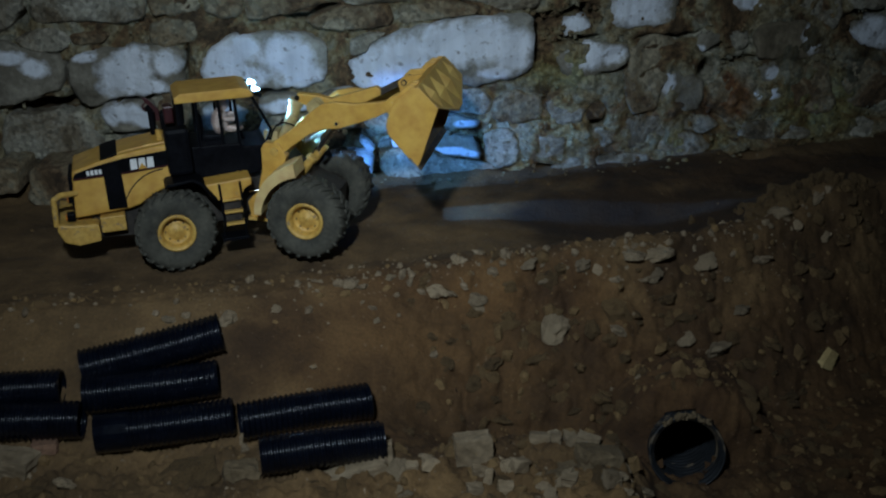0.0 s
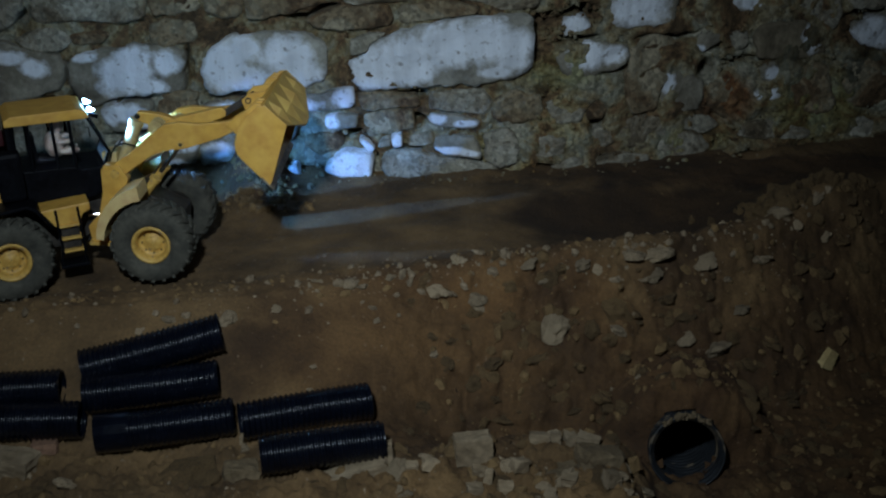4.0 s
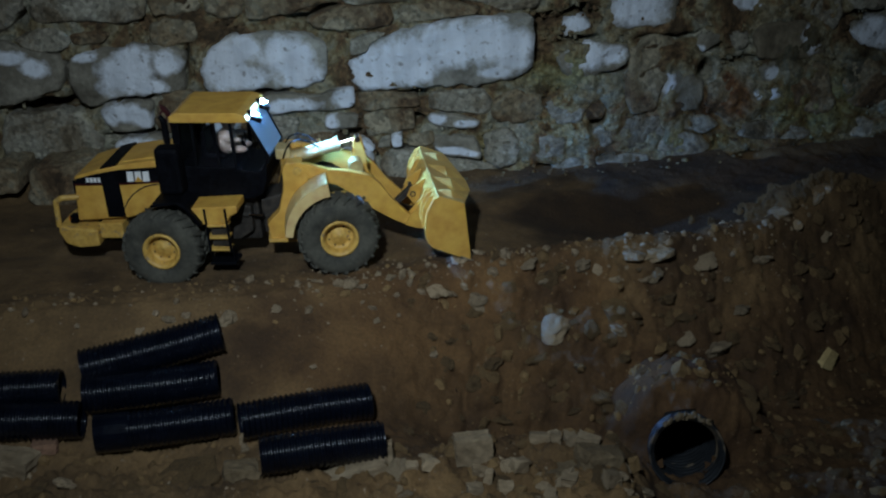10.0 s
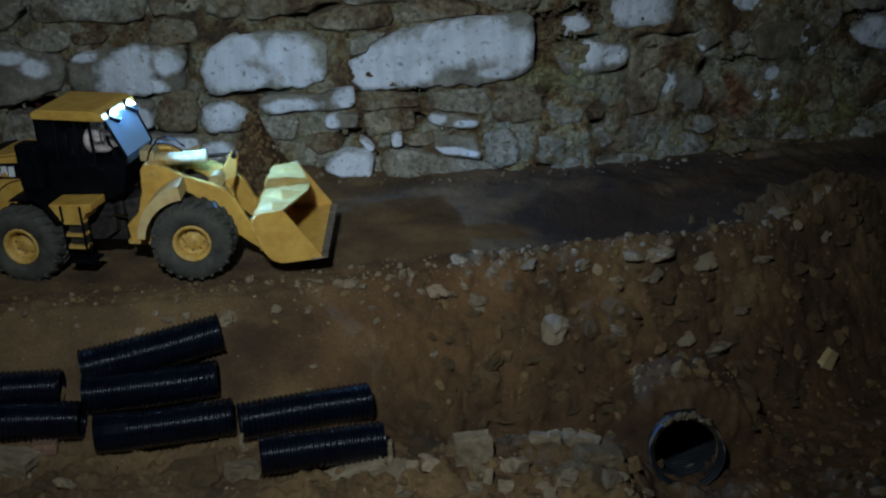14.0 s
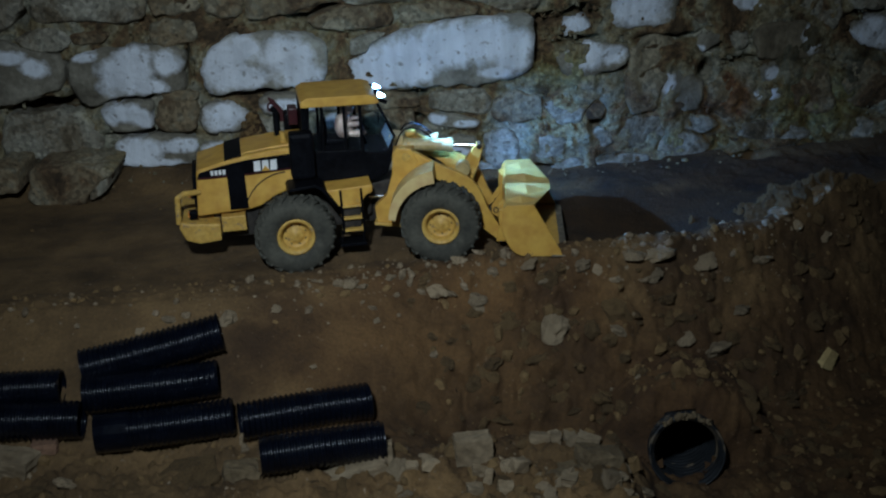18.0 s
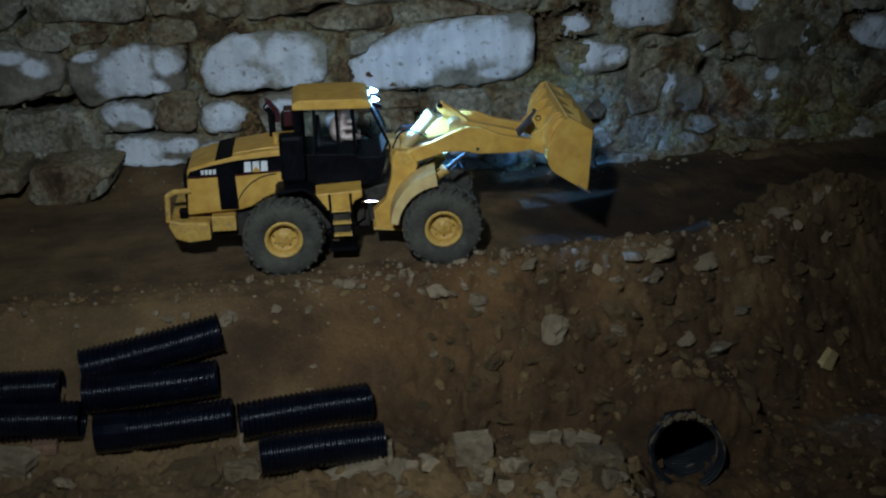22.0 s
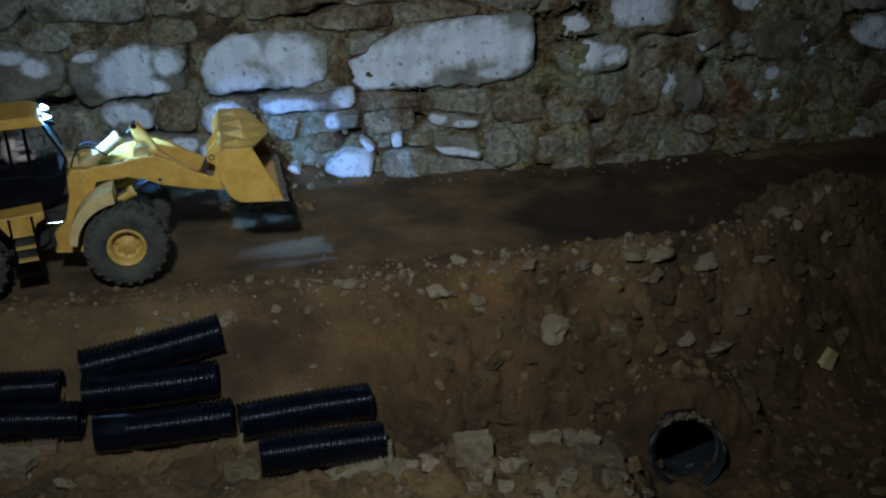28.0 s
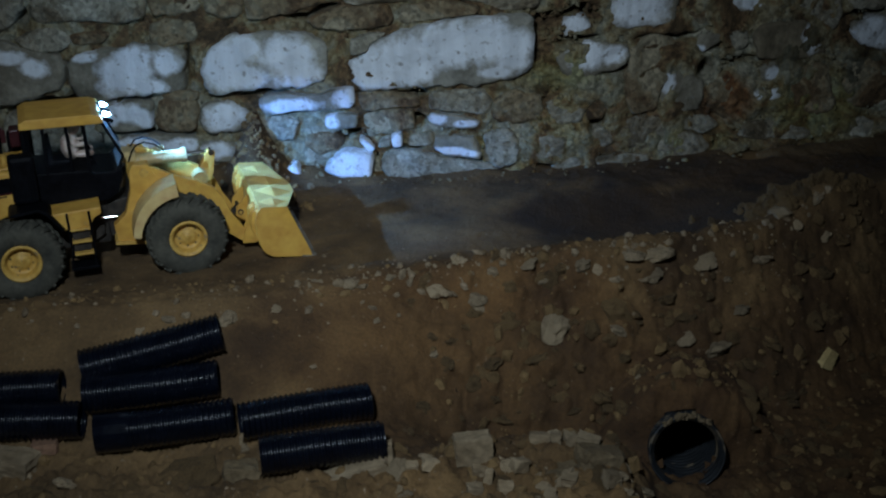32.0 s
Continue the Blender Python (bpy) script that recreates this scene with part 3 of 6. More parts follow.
STONE_SEED = random.Random(3)
FACES = []
BARE = {"brown": ((0.0966, 0.0773, 0.0497), (0.23, 0.193, 0.128)), "dun": ((0.12, 0.106, 0.0778), (0.285, 0.265, 0.209)), "lime": ((0.202, 0.193, 0.161), (0.368, 0.363, 0.315))}
LIME = (0.7728, 0.828, 0.9)


def stone(kind, proud, corners, lime=()):
    """One wall stone: corners (x, z) of its worn face, which stands proud of the wall's mean face by so many millimetres; lime names its limewashed patches."""
    rng = STONE_SEED
    if corners[0][0] > 0.12:
        proud -= 3
    off = Vector((rng.uniform(0, 90), rng.uniform(0, 90), rng.uniform(0, 90)))
    cx = sum(p[0] for p in corners) / len(corners)
    cz = sum(p[1] for p in corners) / len(corners)
    line = [Vector((x - cx, z - cz)) for x, z in corners]
    FACES.append((min(p[0] for p in corners) + 0.006, max(p[0] for p in corners) - 0.006, min(p[1] for p in corners) + 0.005, max(p[1] for p in corners) - 0.005))
    for cut in (0.13, 0.25):
        line = [p.lerp(q, k) for p, q in zip(line, line[1:] + line[:1]) for k in (cut, 1 - cut)]
    # even steps round the outline
    count = 60
    ends = line + line[:1]
    run = np.concatenate(([0.0], np.cumsum([(q - p).length for p, q in zip(ends[:-1], ends[1:])])))
    steps = np.linspace(0, run[-1], count, endpoint=False)
    ox = np.interp(steps, run, [p.x for p in ends])
    oz = np.interp(steps, run, [p.y for p in ends])
    size = math.sqrt(max(run[-1], 0.01) / 4)
    reach = float(np.min(np.hypot(ox, oz)))
    lean, tilt = rng.uniform(-0.10, 0.10), rng.uniform(-0.10, 0.08)
    round_off = min(0.007, reach * 0.4)
    hard = min(reach, 0.05)

    def face_y(x, z):
        v = Vector((x, 0, z)) + off
        broad = noise.noise(v * 14)
        return 0.007 * abs(broad) + 0.005 * noise.noise(v * 30) + 0.0016 * noise.noise(v * 60) + lean * x + tilt * z

    verts, faces = [], []
    rings = (0.12, 0.24, 0.36, 0.48, 0.59, 0.69, 0.78, 0.86, 0.93, 1.0)
    base = float(wall_face(cx))
    for f in rings:
        for i in range(count):
            x, z = ox[i] * f, oz[i] * f
            v = Vector((x, 0, z)) + off
            x += f * hard * (0.16 * noise.noise(v * 38) + 0.11 * noise.noise(v * 100))
            z += f * hard * (0.16 * noise.noise(v * 38 + Vector((7, 7, 7))) + 0.11 * noise.noise(v * 100 + Vector((7, 7, 7))))
            inset = (1 - f) * math.hypot(ox[i], oz[i])
            edge = max(0.0, 1 - inset / round_off)
            y = float(wall_face(cx + x)) - base - proud * 0.001 + face_y(x, z) + round_off * 0.7 * edge ** 2
            verts.append((x, y, z))
    last = (len(rings) - 1) * count
    for i in range(count):
        x, y, z = verts[last + i]
        verts.append((x * 0.97, max(y + 0.045, 0.035), z * 0.97))
    for r in range(len(rings)):
        for i in range(count):
            j = (i + 1) % count
            faces.append((r * count + i, r * count + j, (r + 1) * count + j, (r + 1) * count + i))
    verts.append((0.0, -proud * 0.001 + face_y(0, 0), 0.0))
    faces += [(len(verts) - 1, (i + 1) % count, i) for i in range(count)]
    if lime:
        dark, light = BARE[kind]
        paint = limewashed("limewashed_block", dark, light, LIME, [(x - cx, z - cz, rx, rz) for x, z, rx, rz in lime])
    else:
        paint = STONE[kind]
    me = mesh_of("stone", verts, faces, paint)
    ob = new("stone", me)
    ob.parent = WALL
    ob.matrix_basis = Matrix.Translation((cx, base, cz))
    return ob


stone("dun", 10, [(-0.767, 0.370), (-0.712, 0.369), (-0.714, 0.322), (-0.737, 0.294), (-0.785, 0.272)])
stone("dun", 12, [(-0.687, 0.368), (-0.490, 0.362), (-0.504, 0.302), (-0.545, 0.290), (-0.608, 0.300), (-0.692, 0.295), (-0.708, 0.313)])
stone("dun", 8, [(-0.742, 0.270), (-0.699, 0.288), (-0.651, 0.284), (-0.639, 0.263), (-0.656, 0.247), (-0.682, 0.243), (-0.716, 0.249)])
stone("brown", 6, [(-0.500, 0.291), (-0.462, 0.298), (-0.414, 0.290), (-0.417, 0.258), (-0.468, 0.246), (-0.505, 0.257)])
stone("brown", 4, [(-0.645, 0.276), (-0.598, 0.281), (-0.569, 0.273), (-0.586, 0.258), (-0.636, 0.255)])
stone("dun", 16, [(-0.783, 0.270), (-0.745, 0.266), (-0.713, 0.251), (-0.670, 0.241), (-0.655, 0.210), (-0.662, 0.185), (-0.728, 0.162), (-0.805, 0.149)], [(-0.752, 0.240, 0.033, 0.013), (-0.708, 0.220, 0.026, 0.017)])
stone("dun", 13, [(-0.649, 0.232), (-0.636, 0.242), (-0.565, 0.250), (-0.525, 0.258), (-0.447, 0.247), (-0.445, 0.213), (-0.454, 0.167), (-0.517, 0.162), (-0.568, 0.161), (-0.616, 0.141), (-0.639, 0.156), (-0.651, 0.194)], [(-0.550, 0.201, 0.052, 0.040), (-0.531, 0.228, 0.032, 0.028), (-0.510, 0.176, 0.028, 0.016), (-0.478, 0.222, 0.026, 0.024), (-0.617, 0.237, 0.024, 0.010)])
stone("dun", 13, [(-0.607, 0.131), (-0.595, 0.148), (-0.548, 0.155), (-0.511, 0.148), (-0.510, 0.103), (-0.556, 0.094), (-0.591, 0.102), (-0.606, 0.120)], [(-0.567, 0.131, 0.040, 0.021), (-0.528, 0.121, 0.018, 0.019)])
stone("brown", 9, [(-0.507, 0.149), (-0.467, 0.166), (-0.428, 0.158), (-0.433, 0.097), (-0.486, 0.091), (-0.510, 0.102)])
stone("dun", 14, [(-0.781, 0.130), (-0.767, 0.142), (-0.702, 0.136), (-0.641, 0.137), (-0.624, 0.121), (-0.609, 0.084), (-0.610, 0.050), (-0.696, 0.048), (-0.777, 0.055), (-0.793, 0.069)])
stone("dun", 13, [(-0.586, 0.080), (-0.563, 0.087), (-0.486, 0.090), (-0.441, 0.082), (-0.437, 0.056), (-0.447, 0.028), (-0.580, 0.031), (-0.591, 0.045)], [(-0.546, 0.058, 0.045, 0.028), (-0.468, 0.068, 0.043, 0.013), (-0.502, 0.037, 0.036, 0.009)])
stone("dun", 10, [(-0.431, 0.074), (-0.391, 0.075), (-0.354, 0.061), (-0.355, 0.035), (-0.411, 0.033), (-0.438, 0.031)], [(-0.408, 0.056, 0.029, 0.015)])
stone("brown", 120, [(-0.783, 0.072), (-0.732, 0.068), (-0.735, 0.024), (-0.792, 0.020)])
stone("brown", 120, [(-0.716, 0.064), (-0.671, 0.072), (-0.574, 0.069), (-0.563, 0.059), (-0.598, 0.034), (-0.621, 0.002), (-0.654, -0.008), (-0.726, 0.002)])
stone("dun", 120, [(-0.607, 0.040), (-0.570, 0.056), (-0.584, 0.021), (-0.612, 0.006)])
stone("lime", 15, [(-0.418, 0.217), (-0.404, 0.242), (-0.366, 0.263), (-0.326, 0.269), (-0.267, 0.267), (-0.213, 0.260), (-0.193, 0.240), (-0.190, 0.205), (-0.202, 0.180), (-0.230, 0.168), (-0.315, 0.171), (-0.366, 0.165), (-0.392, 0.159), (-0.415, 0.175)], [(-0.373, 0.213, 0.046, 0.050), (-0.336, 0.245, 0.028, 0.026), (-0.265, 0.227, 0.048, 0.038), (-0.241, 0.191, 0.045, 0.026), (-0.333, 0.191, 0.034, 0.024)])
stone("brown", 8, [(-0.491, 0.361), (-0.406, 0.358), (-0.409, 0.310), (-0.461, 0.300), (-0.498, 0.305)])
stone("brown", 8, [(-0.402, 0.358), (-0.333, 0.356), (-0.332, 0.300), (-0.364, 0.293), (-0.402, 0.304)])
stone("brown", 11, [(-0.328, 0.356), (-0.173, 0.351), (-0.205, 0.313), (-0.245, 0.303), (-0.295, 0.292), (-0.330, 0.292)])
stone("brown", 9, [(-0.232, 0.289), (-0.166, 0.309), (-0.078, 0.313), (-0.072, 0.275), (-0.149, 0.265), (-0.208, 0.272)])
stone("dun", 7, [(-0.169, 0.350), (-0.032, 0.346), (-0.031, 0.317), (-0.078, 0.312), (-0.156, 0.311)])
stone("brown", 7, [(-0.066, 0.306), (0.010, 0.315), (0.079, 0.301), (0.074, 0.288), (-0.010, 0.282), (-0.064, 0.273)])
stone("dun", 7, [(-0.028, 0.346), (0.187, 0.339), (0.182, 0.296), (0.098, 0.293), (0.089, 0.307), (0.001, 0.320)])
stone("dun", 13, [(-0.321, 0.151), (-0.296, 0.159), (-0.216, 0.153), (-0.175, 0.165), (-0.149, 0.168), (-0.151, 0.128), (-0.188, 0.123), (-0.279, 0.125), (-0.310, 0.118), (-0.319, 0.130)], [(-0.266, 0.136, 0.052, 0.014), (-0.165, 0.144, 0.024, 0.023)])
stone("dun", 13, [(-0.205, 0.113), (-0.178, 0.118), (-0.142, 0.115), (-0.147, 0.091), (-0.196, 0.088), (-0.204, 0.096)], [(-0.192, 0.103, 0.014, 0.016)])
stone("dun", 9, [(-0.427, 0.139), (-0.404, 0.149), (-0.349, 0.144), (-0.342, 0.110), (-0.359, 0.088), (-0.420, 0.091), (-0.432, 0.113)], [(-0.382, 0.119, 0.038, 0.025)])
stone("dun", 6, [(-0.337, 0.112), (-0.281, 0.116), (-0.249, 0.105), (-0.262, 0.069), (-0.315, 0.069), (-0.335, 0.082)])
stone("brown", 6, [(-0.243, 0.079), (-0.207, 0.083), (-0.169, 0.071), (-0.184, 0.045), (-0.225, 0.040), (-0.249, 0.058)])
stone("brown", 6, [(-0.346, 0.067), (-0.295, 0.064), (-0.287, 0.038), (-0.319, 0.026), (-0.349, 0.035)])
stone("brown", 7, [(-0.498, 0.162), (-0.457, 0.171), (-0.425, 0.165), (-0.429, 0.151), (-0.480, 0.149)])
stone("lime", 17, [(-0.147, 0.069), (-0.135, 0.071), (-0.115, 0.053), (-0.126, 0.045)], [(-0.131, 0.058, 0.016, 0.013)])
stone("lime", 17, [(-0.087, 0.078), (-0.065, 0.082), (-0.069, 0.052), (-0.086, 0.052)], [(-0.076, 0.066, 0.011, 0.017)])
stone("brown", 7, [(-0.138, 0.112), (-0.077, 0.124), (-0.042, 0.115), (-0.041, 0.083), (-0.089, 0.078), (-0.131, 0.069)])
stone("brown", 8, [(-0.146, 0.154), (-0.086, 0.153), (-0.035, 0.144), (-0.030, 0.127), (-0.077, 0.124), (-0.138, 0.118)])
stone("brown", 7, [(-0.061, 0.073), (-0.012, 0.081), (-0.006, 0.052), (-0.058, 0.049)])
stone("dun", 7, [(-0.108, 0.070), (-0.089, 0.074), (-0.088, 0.051), (-0.113, 0.049)])
stone("lime", 16, [(-0.160, 0.192), (-0.150, 0.218), (-0.123, 0.227), (-0.115, 0.246), (-0.080, 0.261), (-0.011, 0.274), (0.058, 0.284), (0.127, 0.290), (0.172, 0.288), (0.173, 0.223), (0.164, 0.187), (0.126, 0.168), (0.056, 0.164), (-0.005, 0.158), (-0.135, 0.160), (-0.155, 0.171)], [(-0.108, 0.194, 0.050, 0.040), (-0.058, 0.210, 0.062, 0.050), (0.018, 0.240, 0.061, 0.045), (0.087, 0.244, 0.051, 0.043), (0.132, 0.226, 0.042, 0.042), (0.106, 0.187, 0.030, 0.012)])
stone("dun", 9, [(-0.153, 0.250), (-0.120, 0.260), (-0.084, 0.262), (-0.116, 0.243), (-0.122, 0.227), (-0.152, 0.222)])
stone("dun", 9, [(-0.013, 0.152), (0.076, 0.157), (0.100, 0.132), (0.091, 0.105), (0.024, 0.113), (-0.018, 0.121)])
stone("dun", 11, [(-0.024, 0.102), (-0.010, 0.116), (0.034, 0.108), (0.077, 0.096), (0.070, 0.082), (-0.007, 0.086)], [(-0.001, 0.102, 0.018, 0.010), (0.049, 0.093, 0.022, 0.007)])
stone("dun", 12, [(-0.012, 0.071), (0.064, 0.069), (0.077, 0.038), (0.073, 0.024), (0.012, 0.030), (-0.011, 0.045)], [(0.017, 0.042, 0.031, 0.008), (0.053, 0.037, 0.021, 0.006)])
stone("dun", 11, [(-0.112, 0.020), (-0.101, 0.042), (-0.039, 0.047), (0.012, 0.027), (0.073, 0.018), (0.122, -0.002), (0.052, -0.006), (-0.041, -0.012), (-0.098, -0.006)])
stone("dun", 9, [(0.083, 0.067), (0.126, 0.082), (0.148, 0.056), (0.142, 0.013), (0.106, 0.004), (0.078, 0.020)])
stone("dun", 7, [(0.154, 0.036), (0.185, 0.065), (0.231, 0.055), (0.234, 0.024), (0.189, 0.015)])
stone("brown", 6, [(0.096, 0.131), (0.137, 0.150), (0.187, 0.138), (0.187, 0.091), (0.136, 0.085), (0.095, 0.097)])
stone("dun", 6, [(0.192, 0.128), (0.239, 0.129), (0.270, 0.110), (0.260, 0.080), (0.208, 0.079)])
stone("dun", 11, [(0.222, 0.273), (0.267, 0.278), (0.277, 0.255), (0.243, 0.246), (0.225, 0.240)], [(0.247, 0.261, 0.027, 0.018)])
stone("dun", 12, [(0.209, 0.208), (0.237, 0.222), (0.288, 0.229), (0.342, 0.220), (0.349, 0.191), (0.310, 0.171), (0.258, 0.165), (0.222, 0.172)], [(0.268, 0.205, 0.037, 0.026), (0.315, 0.204, 0.025, 0.018)])
stone("dun", 10, [(0.305, 0.332), (0.435, 0.323), (0.431, 0.253), (0.381, 0.247), (0.314, 0.242), (0.306, 0.283)], [(0.359, 0.281, 0.052, 0.036)])
stone("brown", 10, [(0.353, 0.215), (0.392, 0.236), (0.437, 0.220), (0.465, 0.177), (0.413, 0.143), (0.405, 0.089), (0.344, 0.094), (0.337, 0.158)])
stone("dun", 9, [(0.402, 0.165), (0.438, 0.172), (0.496, 0.134), (0.488, 0.085), (0.444, 0.083), (0.408, 0.107)], [(0.420, 0.143, 0.015, 0.021)])
stone("dun", 9, [(0.468, 0.212), (0.488, 0.234), (0.518, 0.226), (0.517, 0.206), (0.485, 0.191)], [(0.479, 0.200, 0.011, 0.008)])
stone("dun", 8, [(0.343, 0.085), (0.409, 0.085), (0.424, 0.043), (0.391, 0.014), (0.341, 0.023), (0.322, 0.058)])
stone("dun", 12, [(0.405, 0.029), (0.438, 0.047), (0.490, 0.038), (0.513, 0.008), (0.474, -0.007), (0.406, -0.001)])
stone("dun", 7, [(0.429, 0.080), (0.497, 0.075), (0.527, 0.050), (0.500, 0.036), (0.438, 0.050)])
stone("dun", 10, [(0.523, 0.317), (0.670, 0.307), (0.650, 0.258), (0.539, 0.260)], [(0.586, 0.281, 0.057, 0.018)])
stone("brown", 9, [(0.443, 0.322), (0.519, 0.317), (0.529, 0.256), (0.477, 0.242), (0.446, 0.262)])
stone("brown", 12, [(0.578, 0.220), (0.600, 0.241), (0.681, 0.240), (0.721, 0.201), (0.731, 0.168), (0.589, 0.169)], [(0.698, 0.207, 0.020, 0.029)])
stone("dun", 13, [(0.763, 0.232), (0.835, 0.237), (0.895, 0.230), (0.907, 0.141), (0.835, 0.165), (0.777, 0.195)], [(0.826, 0.204, 0.053, 0.030)])
stone("dun", 10, [(0.755, 0.302), (0.888, 0.293), (0.894, 0.249), (0.761, 0.250)])
stone("dun", 8, [(0.657, 0.308), (0.748, 0.302), (0.754, 0.248), (0.741, 0.209), (0.694, 0.242), (0.659, 0.255)])
stone("lime", 10, [(0.585, 0.116), (0.638, 0.118), (0.651, 0.092), (0.595, 0.089)], [(0.616, 0.104, 0.025, 0.012)])
stone("brown", 8, [(0.496, 0.131), (0.547, 0.159), (0.581, 0.135), (0.588, 0.072), (0.544, 0.062), (0.499, 0.084)])
stone("dun", 8, [(0.592, 0.164), (0.632, 0.164), (0.646, 0.126), (0.606, 0.124)], [(0.623, 0.144, 0.016, 0.013)])
stone("brown", 7, [(0.653, 0.156), (0.736, 0.160), (0.757, 0.067), (0.724, 0.053), (0.667, 0.070)])
stone("brown", 9, [(0.751, 0.153), (0.849, 0.158), (0.919, 0.064), (0.786, 0.058)])
stone("dun", 7, [(0.576, 0.055), (0.667, 0.048), (0.718, 0.020), (0.707, 0.007), (0.593, 0.016), (0.558, 0.030)])
stone("dun", 6, [(0.725, 0.045), (0.817, 0.045), (0.856, 0.018), (0.835, -0.002), (0.740, 0.003)])
stone("dun", 8, [(0.283, 0.011), (0.325, 0.020), (0.391, 0.008), (0.394, -0.009), (0.294, -0.006)])
stone("dun", 8, [(0.183, -0.028), (0.217, 0.012), (0.250, 0.018), (0.274, 0.004), (0.234, -0.004), (0.200, -0.029)])
stone("dun", 7, [(0.284, 0.065), (0.314, 0.070), (0.325, 0.036), (0.304, 0.024), (0.280, 0.037)])
stone("brown", 6, [(0.258, 0.120), (0.291, 0.124), (0.313, 0.107), (0.303, 0.081), (0.266, 0.084)])
stone("dun", 6, [(0.532, 0.225), (0.569, 0.230), (0.577, 0.195), (0.545, 0.190)])
stone("lime", 34, [(-0.212, 0.016), (-0.181, 0.054), (-0.130, 0.050), (-0.116, 0.040), (-0.127, 0.000), (-0.164, 0.002)], [(-0.157, 0.025, 0.050, 0.030)])
stone("lime", 30, [(-0.293, 0.011), (-0.280, 0.026), (-0.259, 0.033), (-0.251, 0.011), (-0.267, 0.003), (-0.286, -0.001)], [(-0.271, 0.017, 0.024, 0.020)])
stone("dun", 26, [(-0.361, -0.027), (-0.329, -0.017), (-0.322, -0.033), (-0.348, -0.041)], [(-0.342, -0.030, 0.022, 0.012)])

def scatter_wall():
    rng = random.Random(21)
    chips = []
    while len(chips) < 2400:
        x, z = rng.uniform(-0.9, 1.0), rng.uniform(-0.02, 0.36)
        earthy = float(ease(0.0, 0.25, x))
        if rng.random() > 0.45 + 0.55 * earthy:
            continue
        if any(lx0 < x < lx1 and lz0 < z < lz1 for lx0, lx1, lz0, lz1 in FACES) or any(abs(x - hx) < rx and abs(z - hz) < rz for hx, hz, rx, rz in OPEN_JOINTS):
            continue
        r = 0.0016 + 0.0050 * rng.random() ** 4
        chips.append((x, float(wall_face(x)) + 0.003 * (1 - earthy) - 0.004 * earthy + rng.uniform(-0.004, 0.003), z, r))
    heap("joint_rubble", chips, JOINT, "small brown rubble packed in the wall joints", "rubble")


scatter_wall()


# unseen walls and ceiling, added to close the place and bounce light
def room():
    for name, x0, x1, y0, y1, z0, z1 in (("wall_left", -3.1, -3.0, -1.6, 2.7, -0.4, 2.4), ("wall_right", 3.0, 3.1, -1.6, 2.7, -0.4, 2.4), ("wall_front", -3.0, 3.0, -1.6, -1.5, -0.4, 2.4), ("ceiling", -3.1, 3.1, -1.6, 2.7, 2.4, 2.5)):
        tagged(part(name, box(B(), x0, x1, y0, y1, z0, z1, 0.0), PLASTER), "plain grey unseen surface added to close the room", "ceiling" if name == "ceiling" else "wall", kind="structure")


room()


# ---------------------------------------------------------------- loose rocks
ROCK_MESHES = [mesh_of("rock", vs, fs, ROCK, smooth=False) for vs, fs in LUMPS]
ROCK_SEED = random.Random(8)


def rock(x, y, r, lift=0.0, label="angular beige limestone chunk lying on brown soil"):
    ob = new("rock", ROCK_MESHES[ROCK_SEED.randrange(6)])
    ob.matrix_basis = Matrix.LocRotScale(on_ground(x, y, r * lift), Euler((ROCK_SEED.uniform(-0.6, 0.6), ROCK_SEED.uniform(-0.6, 0.6), ROCK_SEED.uniform(0, 6))), (r * ROCK_SEED.uniform(0.9, 1.15), r * ROCK_SEED.uniform(0.75, 1.0), r * ROCK_SEED.uniform(0.5, 0.8)))
    return tagged(ob, label, "rock", "loose rocks")


rock(-0.306, 1.490, 0.0163)
rock(-0.428, 1.469, 0.0074)
rock(-0.365, 1.490, 0.0074)
rock(-0.388, 1.484, 0.0098)
rock(-0.137, 1.553, 0.0124)
rock(-0.119, 1.551, 0.0099)
rock(-0.079, 1.569, 0.0083)
rock(-0.153, 1.553, 0.0099)
rock(-0.010, 1.564, 0.0167)
rock(0.009, 1.564, 0.0100)
rock(0.046, 1.562, 0.0184)
rock(0.052, 1.554, 0.0100)
rock(0.021, 1.609, 0.0119)
rock(0.073, 1.585, 0.0101)
rock(0.126, 1.592, 0.0135)
rock(0.150, 1.581, 0.0135)
rock(0.206, 1.593, 0.0169)
rock(0.231, 1.591, 0.0119)
rock(0.256, 1.585, 0.0102)
rock(0.300, 1.594, 0.0103)
rock(0.316, 1.602, 0.0147)
rock(0.325, 1.621, 0.0260)
rock(0.284, 1.609, 0.0189)
rock(0.400, 1.630, 0.0177)
rock(0.255, 1.540, 0.0152)
rock(-0.099, 1.513, 0.0065)
rock(-0.186, 1.443, 0.0064)
rock(0.535, 1.721, 0.0186)
rock(0.560, 1.710, 0.0131)
rock(0.598, 1.751, 0.0153)
rock(0.359, 1.553, 0.0138)
rock(0.407, 1.555, 0.0218)
rock(0.448, 1.597, 0.0124)
rock(0.159, 1.541, 0.0285)
rock(-0.104, 1.527, 0.0074)
rock(-0.240, 1.509, 0.0065)
rock(0.484, 1.651, 0.0126)
rock(0.275, 1.478, 0.0050)
rock(-0.189, 1.414, 0.0055)
rock(-0.483, 1.251, 0.0168)
rock(-0.272, 1.323, 0.0092)
rock(-0.232, 1.972, 0.0102)
rock(0.683, 1.865, 0.0163)
rock(0.612, 1.725, 0.0133)
rock(0.493, 1.653, 0.0145)


